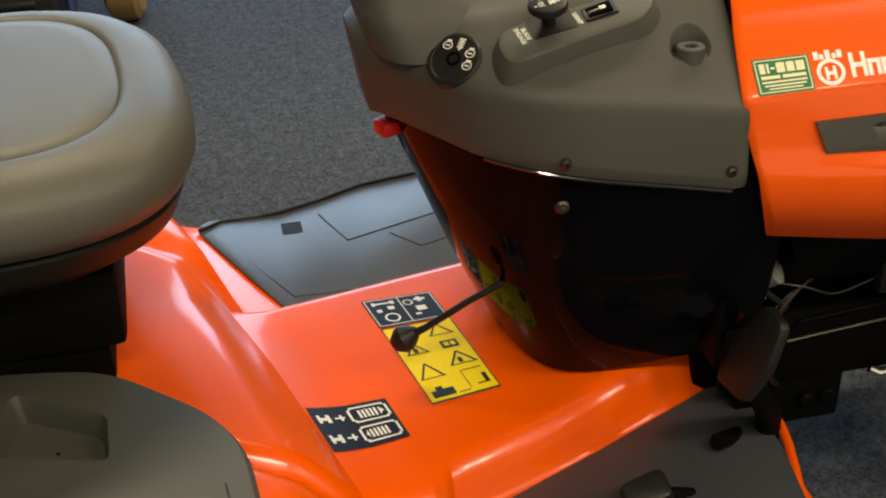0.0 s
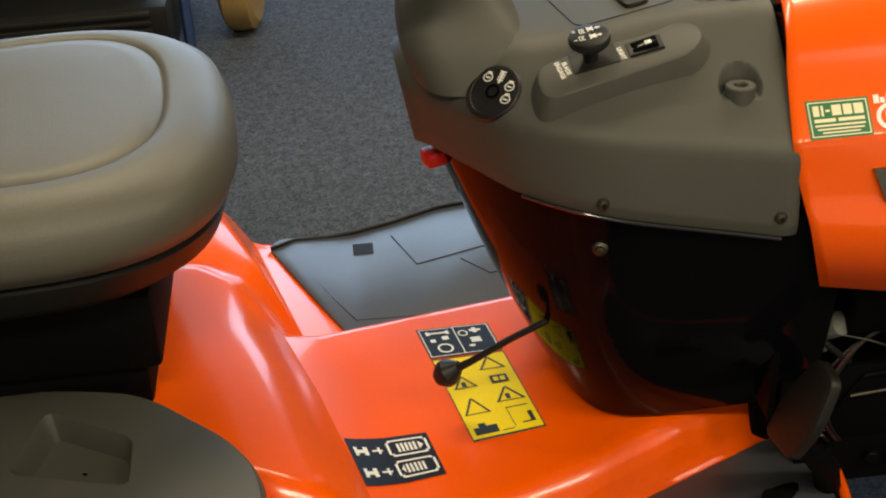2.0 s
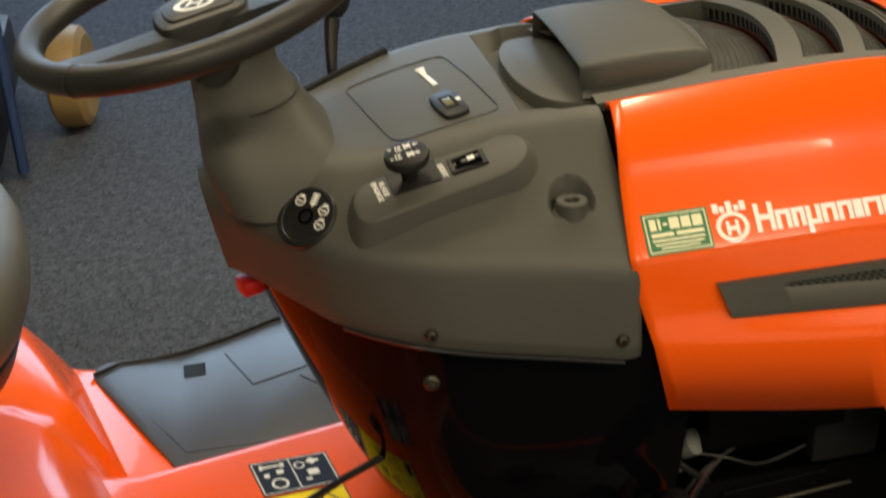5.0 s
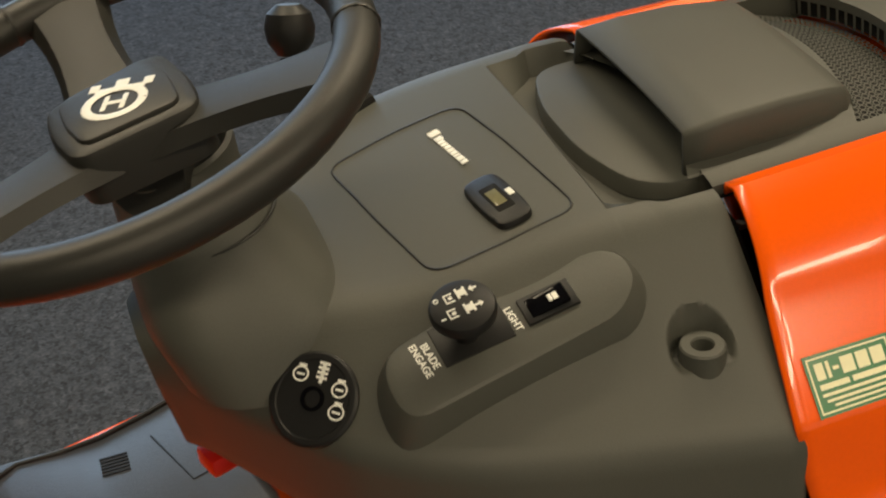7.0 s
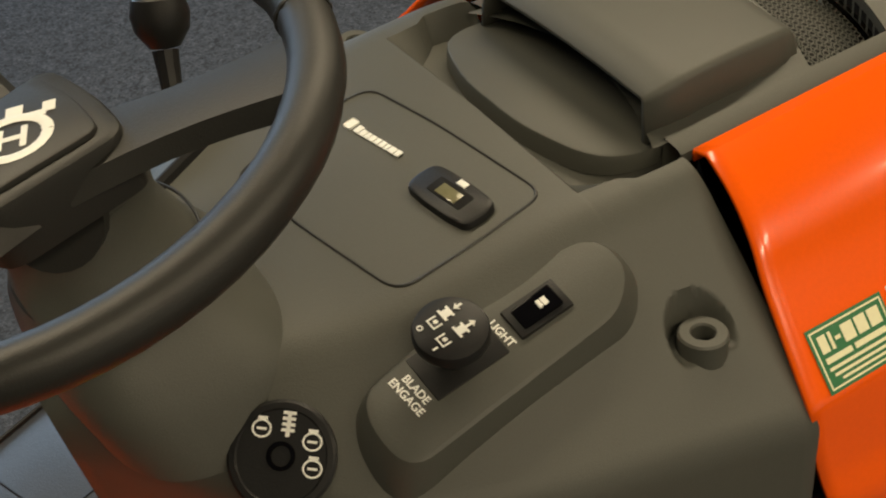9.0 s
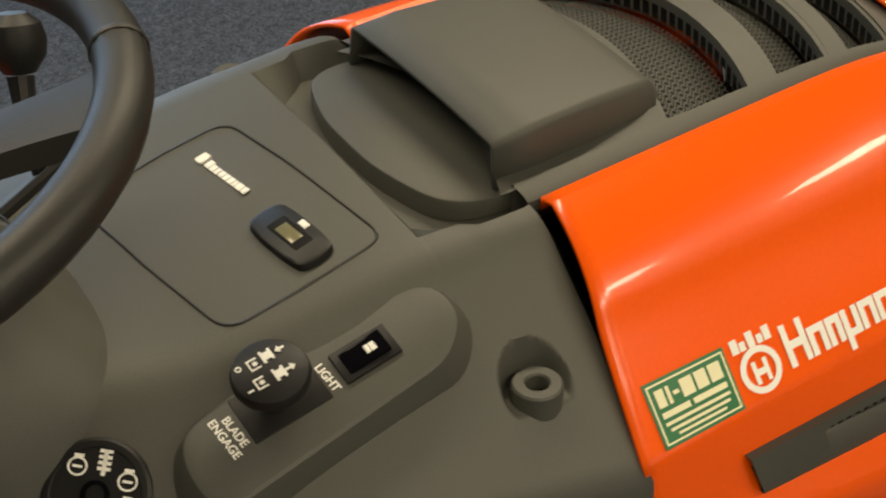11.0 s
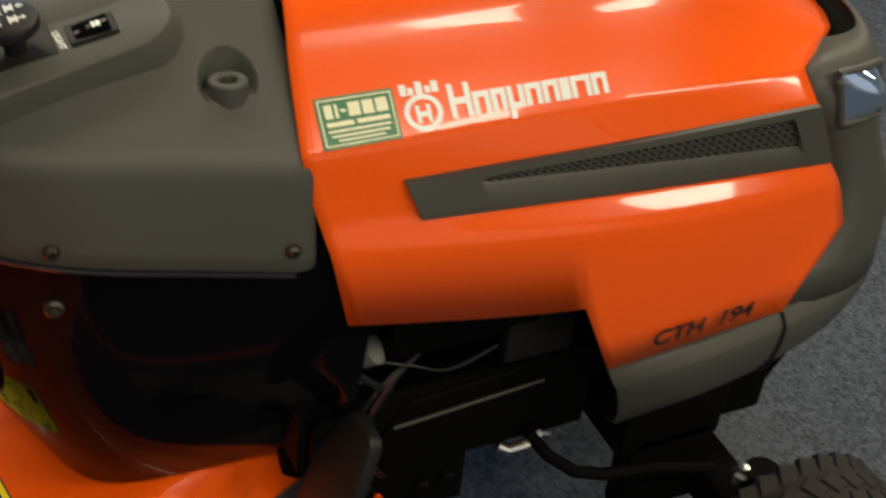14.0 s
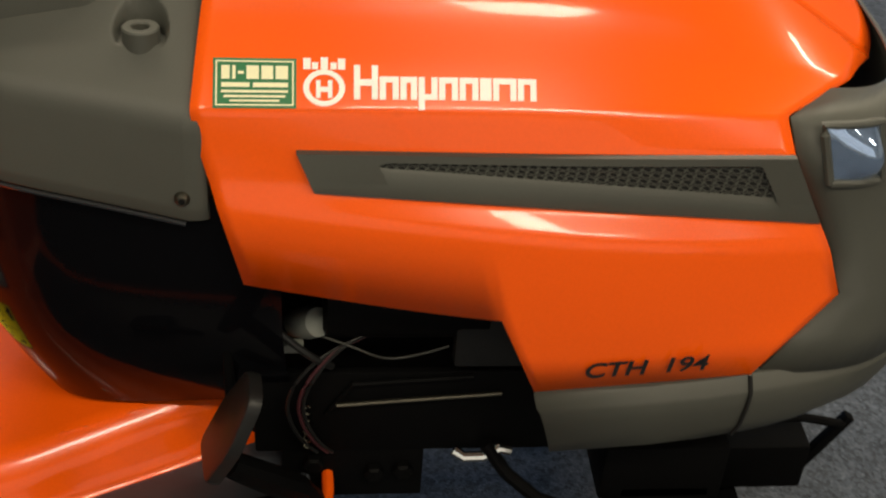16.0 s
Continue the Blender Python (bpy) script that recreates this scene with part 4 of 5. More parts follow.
for ang, wdt in ((-27, 0.05), (93, 0.05), (213, 0.05)):
    sp = bmesh.new()
    rows = []
    for k in range(9):
        t = k / 8
        r = 0.03 + 0.15 * t
        w = 0.034 - 0.008 * math.sin(math.pi * min(1, t * 1.1))
        zz = -0.030 + 0.026 * t
        rows.append([(r, -w, zz), (r, -w * 0.75, zz + 0.011), (r, 0, zz + 0.014), (r, w * 0.75, zz + 0.011), (r, w, zz), (r, 0, zz - 0.008)])
    grid(rows, sp, True)
    bmesh.ops.recalc_face_normals(sp, faces=sp.faces)
    part("spoke", moved(sp, wm @ pose(0, 0, 0, 0, 0, ang)), GREYD, wheel)
    part("grip_seam", moved(turned([(0.0162, -0.002), (0.0168, 0), (0.0162, 0.002)], 14), wm @ pose(0, 0, 0, 0, 0, ang + 14) @ pose(WR, 0, 0, 90)), GREYD, wheel)
wm = wm @ pose(0.006, 0, -0.016, 0, 0, 8)
hub_o = plan([(-0.045, -0.040), (0.045, -0.046), (0.05, 0.0), (0.045, 0.046), (-0.045, 0.040), (-0.05, 0.0)], 0.014)
hub = part("hub_pad", moved(slab(hub_o, -0.03, 0.010, 0.007), wm), GREYD, wheel, "dark grey hub pad with a white mark")
hub_in = plan([(-0.034, -0.032), (0.034, -0.037), (0.038, 0.0), (0.034, 0.037), (-0.034, 0.032), (-0.038, 0.0)], 0.010)
part("hub_cap", moved(slab(hub_in, 0.008, 0.0135, 0.002), wm), GREYD, hub)
hm = wm @ pose(0, 0, 0.0139, 0, 0, -32) @ Matrix.Diagonal((1.22, 1.22, 1, 1))
hu = bmesh.new()
ring = [(0.0165 * math.cos(radians(q)), -0.003 + 0.0135 * math.sin(radians(q)), 0) for q in range(0, 361, 18)]
tube(ring, 0.0028, 6, hu, False)
for x0, x1, y0, y1 in ((-0.007, -0.004, -0.010, 0.004), (0.004, 0.007, -0.010, 0.004), (-0.004, 0.004, -0.0045, -0.0015), (-0.019, -0.013, 0.010, 0.017), (-0.004, 0.004, 0.011, 0.019), (0.013, 0.019, 0.010, 0.017), (-0.015, 0.015, 0.008, 0.012)):
    box(x0, x1, y0, y1, -0.0006, 0.0006, 0.0003, hu, 1)
tagged(part("maker_mark", moved(hu, hm @ Matrix.Diagonal((1, 1, 0.25, 1))), WHITE, hub), "white maker's mark on the hub")

# far lever with round grip
lev = part("throttle_lever", tube([(-0.283, 0.118, 0.89), (-0.283, 0.132, 0.92), (-0.279, 0.152, 0.945), (-0.274, 0.166, 0.968)], [0.006, 0.0065, 0.008, 0.010], 10), BLACK, tractor, "black lever with a round grip")
part("grip", moved(turned([(0.0001, -0.016), (0.010, -0.014), (0.017, -0.004), (0.0185, 0.006), (0.016, 0.016), (0.009, 0.022), (0.0001, 0.023)], 20), pose(-0.271, 0.173, 0.986, -18, 8, 0) @ Matrix.Diagonal((1.2, 1.2, 1.2, 1))), BLACK, lev)
# black bar laid on the dash paints the slot's shade
part("lever_slot_shade", tube([dash_top(-0.325, 0.090)[0], dash_top(-0.27, 0.114)[0], dash_top(-0.215, 0.134)[0]], 0.006, 8), GAP_SHADE, dash)

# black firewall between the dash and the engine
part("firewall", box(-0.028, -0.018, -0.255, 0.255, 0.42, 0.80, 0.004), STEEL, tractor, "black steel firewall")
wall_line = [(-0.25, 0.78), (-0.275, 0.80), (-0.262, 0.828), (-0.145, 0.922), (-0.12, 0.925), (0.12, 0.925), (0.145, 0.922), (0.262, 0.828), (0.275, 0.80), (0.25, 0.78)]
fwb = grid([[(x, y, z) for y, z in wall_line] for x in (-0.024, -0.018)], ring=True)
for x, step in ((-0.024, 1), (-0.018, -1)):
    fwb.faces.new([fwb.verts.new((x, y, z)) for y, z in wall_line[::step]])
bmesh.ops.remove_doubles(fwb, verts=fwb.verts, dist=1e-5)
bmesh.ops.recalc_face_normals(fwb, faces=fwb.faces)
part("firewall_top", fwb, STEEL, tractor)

# ledge of the dash round the scoop's base
ledge = plan([(-0.020, -0.134), (-0.066, -0.130), (-0.100, -0.104), (-0.117, -0.038), (-0.117, 0.038), (-0.100, 0.104), (-0.066, 0.130), (-0.020, 0.134)], 0.03)
part("dash_ledge", slab(ledge, 0.905, lambda x, y: 0.931 - 0.010 * max(0, (abs(y) - 0.06) / 0.08), 0.004), GREY, dash, "grey recessed ledge round the air scoop")

# fender body: tunnel, foot pans and rear deck in one pressed shell
FX = (-1.15, -0.90, -0.80, -0.73, -0.685, -0.65, -0.60, -0.45, -0.25, -0.08, 0.075)
FAR = (0.20, 0.20, 0.19, 0.16, 0.13, 0.115, 0.118, 0.145, 0.175, 0.19, 0.17)
NEAR = (-0.30, -0.30, -0.31, -0.335, -0.35, -0.355, -0.345, -0.315, -0.245, -0.165, -0.085)
TZ = (0.47, 0.47, 0.468, 0.452, 0.415, 0.374, 0.366, 0.366, 0.370, 0.385, 0.388)
PZ = (0.46, 0.46, 0.455, 0.425, 0.36, 0.297, 0.282, 0.278, 0.278, 0.278, 0.280)
FT = np.array(list(zip(FAR, NEAR, TZ, PZ)))


def fender_at(x):
    return [np.interp(x, FX, FT[:, k]) for k in range(4)]


def out_y(x):
    return float(np.interp(x, (-1.15, -0.72, -0.55, -0.40, -0.27, 0.1), (0.50, 0.515, 0.535, 0.592, 0.618, 0.64)))


def skew(p):
    """The rear rise runs aslant: later on the near side, earlier outside the far mat."""
    f = np.interp(p.y, (-0.50, -0.25, 0.11, 0.26, 0.50, 0.66), (0.15, 0.117, 0.0, 0.058, -0.060, -0.12))
    x = p.x
    if x > -0.02:
        x = -0.02 + (x + 0.02) * np.interp(p.y, (-0.50, -0.30, -0.18, -0.05, 0.20, 0.30), (0.72, 0.9, 0.8, 0.3, 0.35, 1.0))
    return Vector((x + f * min(1.0, max(0.0, (-0.40 - p.x) / 0.16)), p.y, p.z))


fb = bmesh.new()
rows = []
for i in range(71):
    x = -1.15 + 1.245 * i / 70
    far, near, tz, pz = fender_at(x)
    flare = 0.015 if tz - pz > 0.05 else 0.012
    rows.append([skew(q) for q in rounded([(x, 0.0 + out_y(x), pz - 0.06), (x, out_y(x) - 0.004, pz - 0.004), (x, out_y(x) - 0.03, pz - 0.002), (x, far + 0.040, pz), (x, far + flare, tz - 0.02), (x, far - 0.01, tz), (x, 0, tz + 0.003), (x, near + 0.012, tz), (x, near - flare, tz - 0.024),
                         (x, near - 0.034, pz + 0.022), (x, -0.49, pz + 0.018), (x, -0.515, pz + 0.006), (x, -0.52, pz - 0.06)], [0.01, 0.01, 0.03, 0.012, 0.012, 0.05, 0.014, 0.012, 0.03, 0.01, 0.01], 3)])
grid(rows, fb)
bmesh.ops.recalc_face_normals(fb, faces=fb.faces)
fender_tree = BVHTree.FromBMesh(fb)
fender = shell(part("fender_body", fb, ORANGE, tractor, "glossy orange fender and floor pan", 30), 0.004)
# rounded rim at the front of the near and far foot pans
for rim in ([(0.030, -0.518, 0.292), (0.050, -0.40, 0.298), (0.078, -0.29, 0.304), (0.080, -0.20, 0.310), (0.066, -0.13, 0.318)], [(0.093, 0.27, 0.285), (0.100, 0.41, 0.300), (0.088, 0.63, 0.318)]):
    part("pan_rim", tube([Vector(p) for p in smooth_line(rim, 14)], 0.007, 10), ORANGE, fender)

# rubber foot mats
near_o = plan([(-0.50, -0.485), (-0.48, -0.395), (-0.35, -0.325), (-0.155, -0.240), (0.032, -0.154), (0.060, -0.190), (0.066, -0.30), (0.042, -0.475)], 0.03)
nmat = part("foot_mat", slab(near_o, lambda x, y: 0.290, lambda x, y: 0.310, 0.006), MATR, fender, "dark grey rubber foot mat")
far_o = plan([(-0.690, 0.535), (-0.705, 0.500), (-0.580, 0.235), (-0.55, 0.150), (-0.30, 0.165), (-0.05, 0.175), (-0.05, 0.640), (-0.27, 0.622), (-0.40, 0.596), (-0.55, 0.538)], 0.02)
fmat = part("foot_mat", slab(far_o, lambda x, y: 0.27, lambda x, y: 0.287 + 0.10 * max(0, -0.64 - x), 0.004), MATR, fender, "dark blue-grey rubber foot mat with grooves")
fmat.location = (0.020, -0.012, 0)
part("mat_lip", tube([(-0.700, 0.497, 0.2945), (-0.66, 0.525, 0.290), (-0.60, 0.527, 0.2885), (-0.55, 0.535, 0.2885), (-0.48, 0.558, 0.2885), (-0.395, 0.595, 0.2885), (-0.27, 0.617, 0.2885)], 0.004, 8), BLACK, fmat)
for pts in (((-0.485, 0.513), (-0.447, 0.412), (-0.36, 0.440), (-0.20, 0.49)), ((-0.37, 0.417), (-0.325, 0.362), (-0.20, 0.40)), ((-0.66, 0.47), (-0.60, 0.34), (-0.56, 0.262), (-0.30, 0.250))):
    part("mat_groove", tube([(x, y, 0.2868 + 0.10 * max(0, -0.64 - x)) for x, y in pts], 0.0016, 6), BLACK, fmat)
gp = bmesh.new()
for k in range(6):
    box(-0.556 + 0.0, -0.520, 0.462 + 0.006 * k, 0.465 + 0.006 * k, 0.285, 0.2885, 0, gp)
part("mat_print", gp, BLACK, fmat)

# warning and tow labels on the tunnel


def on_tunnel(q):
    def at(u, v):
        p = bil(q, u, v)
        hit, nrm = fender_tree.ray_cast(Vector((p.x, p.y, 1)), Vector((0, 0, -1)))[:2]
        return hit + Vector((0, 0, 0.0006)), Vector((0, 0, 1))
    return at


q1 = [(-0.452, 0.092, 0), (-0.344, 0.090, 0), (-0.297, -0.162, 0), (-0.398, -0.177, 0)]
L1 = on_tunnel(q1)
warn = decal("warning_label", L1, [(0, 0.30, 1, 1)], YELLOW, fender, 0.0008, "yellow warning label with black symbols")
decal("label_border", L1, [(0, 0.30, 0.015, 1), (0.985, 0.30, 1, 1), (0, 0.985, 1, 1), (0, 0.30, 1, 0.307)], INK, warn, 0.0012)
tri_ = lambda x, y, s, h: [[(x, y), (x + s * 0.09, y), (x + s * 0.5 + 0.045 * s, y - h), (x + s * 0.5 - 0.045 * s, y - h)], [(x + s, y), (x + s * 0.91, y), (x + s * 0.5 - 0.045 * s, y - h), (x + s * 0.5 + 0.045 * s, y - h)], [(x, y), (x + s, y), (x + s, y - 0.007), (x, y - 0.007)]]
shapes = [tri_(0.55, 0.45, 0.36, 0.11), tri_(0.10, 0.58, 0.32, 0.10), tri_(0.55, 0.74, 0.40, 0.12), tri_(0.06, 0.80, 0.36, 0.13)]
shapes += [(0.62, 0.51, 0.86, 0.58), (0.08, 0.905, 0.16, 0.96), (0.16, 0.875, 0.26, 0.96), (0.26, 0.90, 0.40, 0.96), (0.70, 0.68, 0.76, 0.725), (0.62, 0.79, 0.92, 0.797), (0.62, 0.79, 0.63, 0.95), (0.86, 0.85, 0.92, 0.93), (0.74, 0.925, 0.92, 0.935), (0.44, 0.955, 0.60, 0.962), (0.22, 0.53, 0.28, 0.57)]
decals("symbol", L1, shapes, INK, warn, 0.0013)
decal("symbol_window", L1, [(0.66, 0.527, 0.73, 0.563), (0.755, 0.527, 0.82, 0.563)], YELLOW, warn, 0.0017)
dark_l = decal("control_label", L1, [(0, 0, 1, 0.285)], NAVY, fender, 0.0008, "dark control label with white symbols")
cs = [(0.02, 0.008, 0.98, 0.014), (0.02, 0.27, 0.98, 0.276), (0.02, 0.008, 0.035, 0.276), (0.965, 0.008, 0.98, 0.276), (0.49, 0.008, 0.505, 0.276), (0.10, 0.045, 0.42, 0.06), (0.10, 0.035, 0.15, 0.07), (0.37, 0.035, 0.42, 0.07), (0.12, 0.11, 0.19, 0.14), (0.29, 0.09, 0.38, 0.125), (0.74, 0.035, 0.80, 0.085), (0.70, 0.05, 0.86, 0.07), (0.66, 0.13, 0.80, 0.18), (0.60, 0.20, 0.68, 0.22)]
cs += [ringshape(0.27, 0.205, 0.11, 0.045, 0.03, 0.012, 16), ringshape(0.60, 0.08, 0.07, 0.03, 0.02, 0.008, 14)]
decals("symbol", L1, cs, WHITE, dark_l, 0.0012)
q2 = [(-0.570, -0.150, 0), (-0.459, -0.145, 0), (-0.440, -0.230, 0), (-0.545, -0.248, 0)]
L2 = on_tunnel(q2)
tow = decal("tow_label", L2, [(0, 0, 1, 1)], NAVY, fender, 0.0008, "dark navy label with white arrows")
ts = []
for k in range(2):
    y = 0.08 + 0.46 * k
    ts += [(0.50, y, 0.92, y + 0.035), (0.50, y + 0.33, 0.92, y + 0.365), (0.46, y + 0.05, 0.49, y + 0.31), (0.93, y + 0.05, 0.96, y + 0.31), (0.49, y + 0.015, 0.52, y + 0.05), (0.90, y + 0.015, 0.93, y + 0.05), (0.49, y + 0.30, 0.52, y + 0.345), (0.90, y + 0.30, 0.93, y + 0.345)]
    for j in range(5):
        ts.append((0.58 + 0.05 * j, y + 0.09, 0.61 + 0.05 * j, y + 0.275))
    ts.append([(0.84, y + 0.09), (0.90, y + 0.18), (0.84, y + 0.27)] if k == 0 else [(0.56, y + 0.09), (0.52, y + 0.18), (0.56, y + 0.27)])
    ts += [(0.06, y + 0.11, 0.10, y + 0.29), (0.10, y + 0.17, 0.22, y + 0.24), (0.17, y + 0.11, 0.22, y + 0.29), (0.27, y + 0.185, 0.40, y + 0.22), (0.34, y + 0.13, 0.37, y + 0.27)]
decals("symbol", L2, ts, WHITE, tow, 0.0012)

# gear lever through the pedestal
sl = part("gear_lever", tube([(-0.285, -0.155, 0.545), (-0.34, -0.150, 0.515), (-0.395, -0.133, 0.470), (-0.415, -0.125, 0.455)], [0.0045, 0.0045, 0.005, 0.006], 10), BLACK, tractor, "black gear lever with a ball grip")
part("ball_grip", moved(turned([(0.0001, -0.020), (0.011, -0.016), (0.0185, -0.005), (0.019, 0.004), (0.013, 0.014), (0.007, 0.022), (0.0001, 0.023)], 22), pose(-0.424, -0.121, 0.447, 10, 52, 0)), BLACK, sl)

# seat
SC, SYAW, SUP = Vector((-0.930, 0.018, 0.0)), radians(5), 0.022


def seat_ring(hx, hy, z, n=64, e=0.74, cx=0.0):
    out = []
    for k in range(n):
        a = 2 * math.pi * k / n
        c, s = math.cos(a), math.sin(a)
        u, v = hx * math.copysign(abs(c) ** e, c), hy * math.copysign(abs(s) ** e, s)
        out.append((SC.x + cx + u * math.cos(SYAW) - v * math.sin(SYAW), SC.y + u * math.sin(SYAW) + v * math.cos(SYAW), z + SUP))
    return out


seat = tagged(part("seat", bmesh.new(), VINYL, tractor, "grey vinyl seat with a black base"), "grey vinyl seat with a black base")
cu_rows = [seat_ring(0.235, 0.250, 0.700), seat_ring(0.252, 0.268, 0.706), seat_ring(0.263, 0.288, 0.733), seat_ring(0.263, 0.288, 0.755), seat_ring(0.255, 0.279, 0.778), seat_ring(0.236, 0.254, 0.794), seat_ring(0.212, 0.234, 0.803), seat_ring(0.190, 0.217, 0.8045),
           seat_ring(0.183, 0.210, 0.8025), seat_ring(0.180, 0.207, 0.7985), seat_ring(0.177, 0.204, 0.8025), seat_ring(0.152, 0.180, 0.806), seat_ring(0.08, 0.10, 0.804), seat_ring(0.01, 0.01, 0.803)]
cb = grid(cu_rows, ring=True)
cb.faces.new([cb.verts.new(p) for p in cu_rows[-1]])
bmesh.ops.remove_doubles(cb, verts=cb.verts, dist=0.0002)
bmesh.ops.recalc_face_normals(cb, faces=cb.faces)
part("cushion", cb, VINYL, seat, "grey vinyl cushion with a stitched inset", 60)
sp_rows = [seat_ring(0.13, 0.14, 0.615), seat_ring(0.195, 0.21, 0.628), seat_ring(0.235, 0.25, 0.660), seat_ring(0.248, 0.264, 0.694), seat_ring(0.235, 0.25, 0.702)]
spb = grid(sp_rows, ring=True)
spb.faces.new([spb.verts.new(p) for p in sp_rows[0]])
bmesh.ops.remove_doubles(spb, verts=spb.verts, dist=0.0002)
bmesh.ops.recalc_face_normals(spb, faces=spb.faces)
part("seat_pan", spb, BLACK, seat, "black seat pan")
part("seat_bracket", box(-1.10, -0.782, -0.165, 0.165, 0.535, 0.645, 0.012), STEEL, seat)
part("bracket_foot", box(-1.08, -0.805, -0.15, 0.15, 0.468, 0.537, 0.01), STEEL, seat)

# grey cover with a cup recess on the near fender
co = plan([(-1.15, -0.130), (-0.944, -0.142), (-0.80, -0.198), (-0.688, -0.305), (-0.655, -0.375), (-0.643, -0.56), (-1.15, -0.56)], 0.04, 5)
cz = lambda x, y: 0.520 - 0.9 * max(0, y + 0.19) ** 1.3
cup = plan([(-0.955, -0.318), (-0.925, -0.208), (-0.813, -0.275), (-0.810, -0.362)], 0.016, 4)
cov = bmesh.new()
outer = co
n_o = len(outer)
vb_, vt_ = [cov.verts.new((x, y, 0.455)) for x, y in outer], [cov.verts.new((x, y, cz(x, y) - 0.008)) for x, y in outer]
cxm, cym = -0.875, -0.290
ins = lambda p, k: (p[0] + (cxm - p[0]) * k, p[1] + (cym - p[1]) * k)
vt2 = [cov.verts.new((*ins(p, 0.03), cz(*ins(p, 0.03)))) for p in outer]
for A, B in ((vb_, vt_), (vt_, vt2)):
    for i in range(n_o):
        cov.faces.new([A[i], A[(i + 1) % n_o], B[(i + 1) % n_o], B[i]])


def ray_hit(loop, a):
    """Where a ray from the recess middle leaves a closed outline."""
    d = (math.cos(a), math.sin(a))
    best = None
    for (x0, y0), (x1, y1) in zip(loop, loop[1:] + loop[:1]):
        ex, ey = x1 - x0, y1 - y0
        det = d[0] * -ey + d[1] * ex
        if abs(det) < 1e-12:
            continue
        t = ((x0 - cxm) * -ey + (y0 - cym) * ex) / det
        u = (d[0] * (y0 - cym) - d[1] * (x0 - cxm)) / det
        if t > 0 and -1e-6 <= u <= 1 + 1e-6 and (best is None or t > best):
            best = t
    return (cxm + d[0] * best, cym + d[1] * best)


top_o = [ins(p, 0.03) for p in outer]
NA = 72
ro = [ray_hit(top_o, 2 * math.pi * k / NA) for k in range(NA)]
ri = [ray_hit(cup, 2 * math.pi * k / NA) for k in range(NA)]
mid = [((a[0] + b[0]) / 2, (a[1] + b[1]) / 2) for a, b in zip(ro, ri)]
inn = [(cxm + (p[0] - cxm) * 0.97, cym + (p[1] - cym) * 0.97) for p in ri]
bt = [(cxm + (p[0] - cxm) * 0.86, cym + (p[1] - cym) * 0.86) for p in ri]
grid([[(*p, cz(*p)) for p in ro], [(*p, cz(*p)) for p in mid], [(*p, cz(*p)) for p in ri], [(*p, cz(*p) - 0.004) for p in inn], [(*p, 0.484) for p in bt], [(cxm + (p[0] - cxm) * 0.05, cym + (p[1] - cym) * 0.05, 0.483) for p in bt]], cov, True)
bmesh.ops.recalc_face_normals(cov, faces=cov.faces)
cover = part("fender_cover", cov, GREY, tractor, "grey plastic fender cover with a cup recess", 40)
part("cover_seam", tube([(-0.685, -0.43, cz(-0.685, -0.43)), (-0.682, -0.47, 0.5203), (-0.684, -0.53, 0.5203)], 0.0012, 6), GREYD, cover)

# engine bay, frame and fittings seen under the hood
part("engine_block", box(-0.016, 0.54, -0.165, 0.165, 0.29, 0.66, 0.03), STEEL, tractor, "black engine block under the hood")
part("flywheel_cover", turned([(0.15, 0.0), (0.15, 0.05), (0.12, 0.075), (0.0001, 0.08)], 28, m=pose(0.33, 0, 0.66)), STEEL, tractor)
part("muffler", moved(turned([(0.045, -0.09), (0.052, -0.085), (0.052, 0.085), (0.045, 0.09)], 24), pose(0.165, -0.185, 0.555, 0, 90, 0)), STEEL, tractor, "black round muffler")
part("heat_shield", box(0.215, 0.30, -0.235, -0.215, 0.485, 0.56, 0.006), BLACK, tractor, "dull metal heat shield")
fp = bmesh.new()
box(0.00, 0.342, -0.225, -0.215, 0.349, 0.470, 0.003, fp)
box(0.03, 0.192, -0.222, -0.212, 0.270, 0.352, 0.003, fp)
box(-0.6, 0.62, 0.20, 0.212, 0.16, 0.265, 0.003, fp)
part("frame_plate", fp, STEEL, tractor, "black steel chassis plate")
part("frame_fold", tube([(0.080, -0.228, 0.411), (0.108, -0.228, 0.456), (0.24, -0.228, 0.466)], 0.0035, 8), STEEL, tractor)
part("frame_rod", tube([(0.090, -0.232, 0.428), (0.18, -0.233, 0.437), (0.272, -0.233, 0.445)], 0.0028, 8), ZINC, tractor, "thin bare metal rod")
part("fuel_filter", moved(turned([(0.006, -0.03), (0.016, -0.024), (0.018, 0.0), (0.016, 0.02), (0.006, 0.026)], 16), pose(0.060, -0.205, 0.525, 55, 0, 40)), FOAM, tractor, "white plastic fuel filter")
part("hose_clip", box(0.025, 0.055, -0.225, -0.212, 0.498, 0.510, 0.003), FOAM, tractor)
for col, dx, dz in ((WIRE, 0, 0), (BLACK, 0.005, 0.004), (BLACK, -0.012, -0.006)):
    part("wire", tube([Vector(p) for p in smooth_line([(0.135 + dx, -0.215, 0.522 + dz), (0.090 + dx, -0.232, 0.508 + dz), (0.058 + dx, -0.24, 0.468), (0.050 + dx, -0.24, 0.425), (0.064 + dx, -0.236, 0.380), (0.082 + dx, -0.23, 0.352)], 24)], 0.0022, 7), col, tractor, "thin wire loop")
part("hose", tube([Vector(p) for p in smooth_line([(0.005, -0.222, 0.555), (0.030, -0.232, 0.535), (0.062, -0.236, 0.505), (0.085, -0.225, 0.48)], 14)], 0.0045, 8), BLACK, tractor, "black fuel hose")
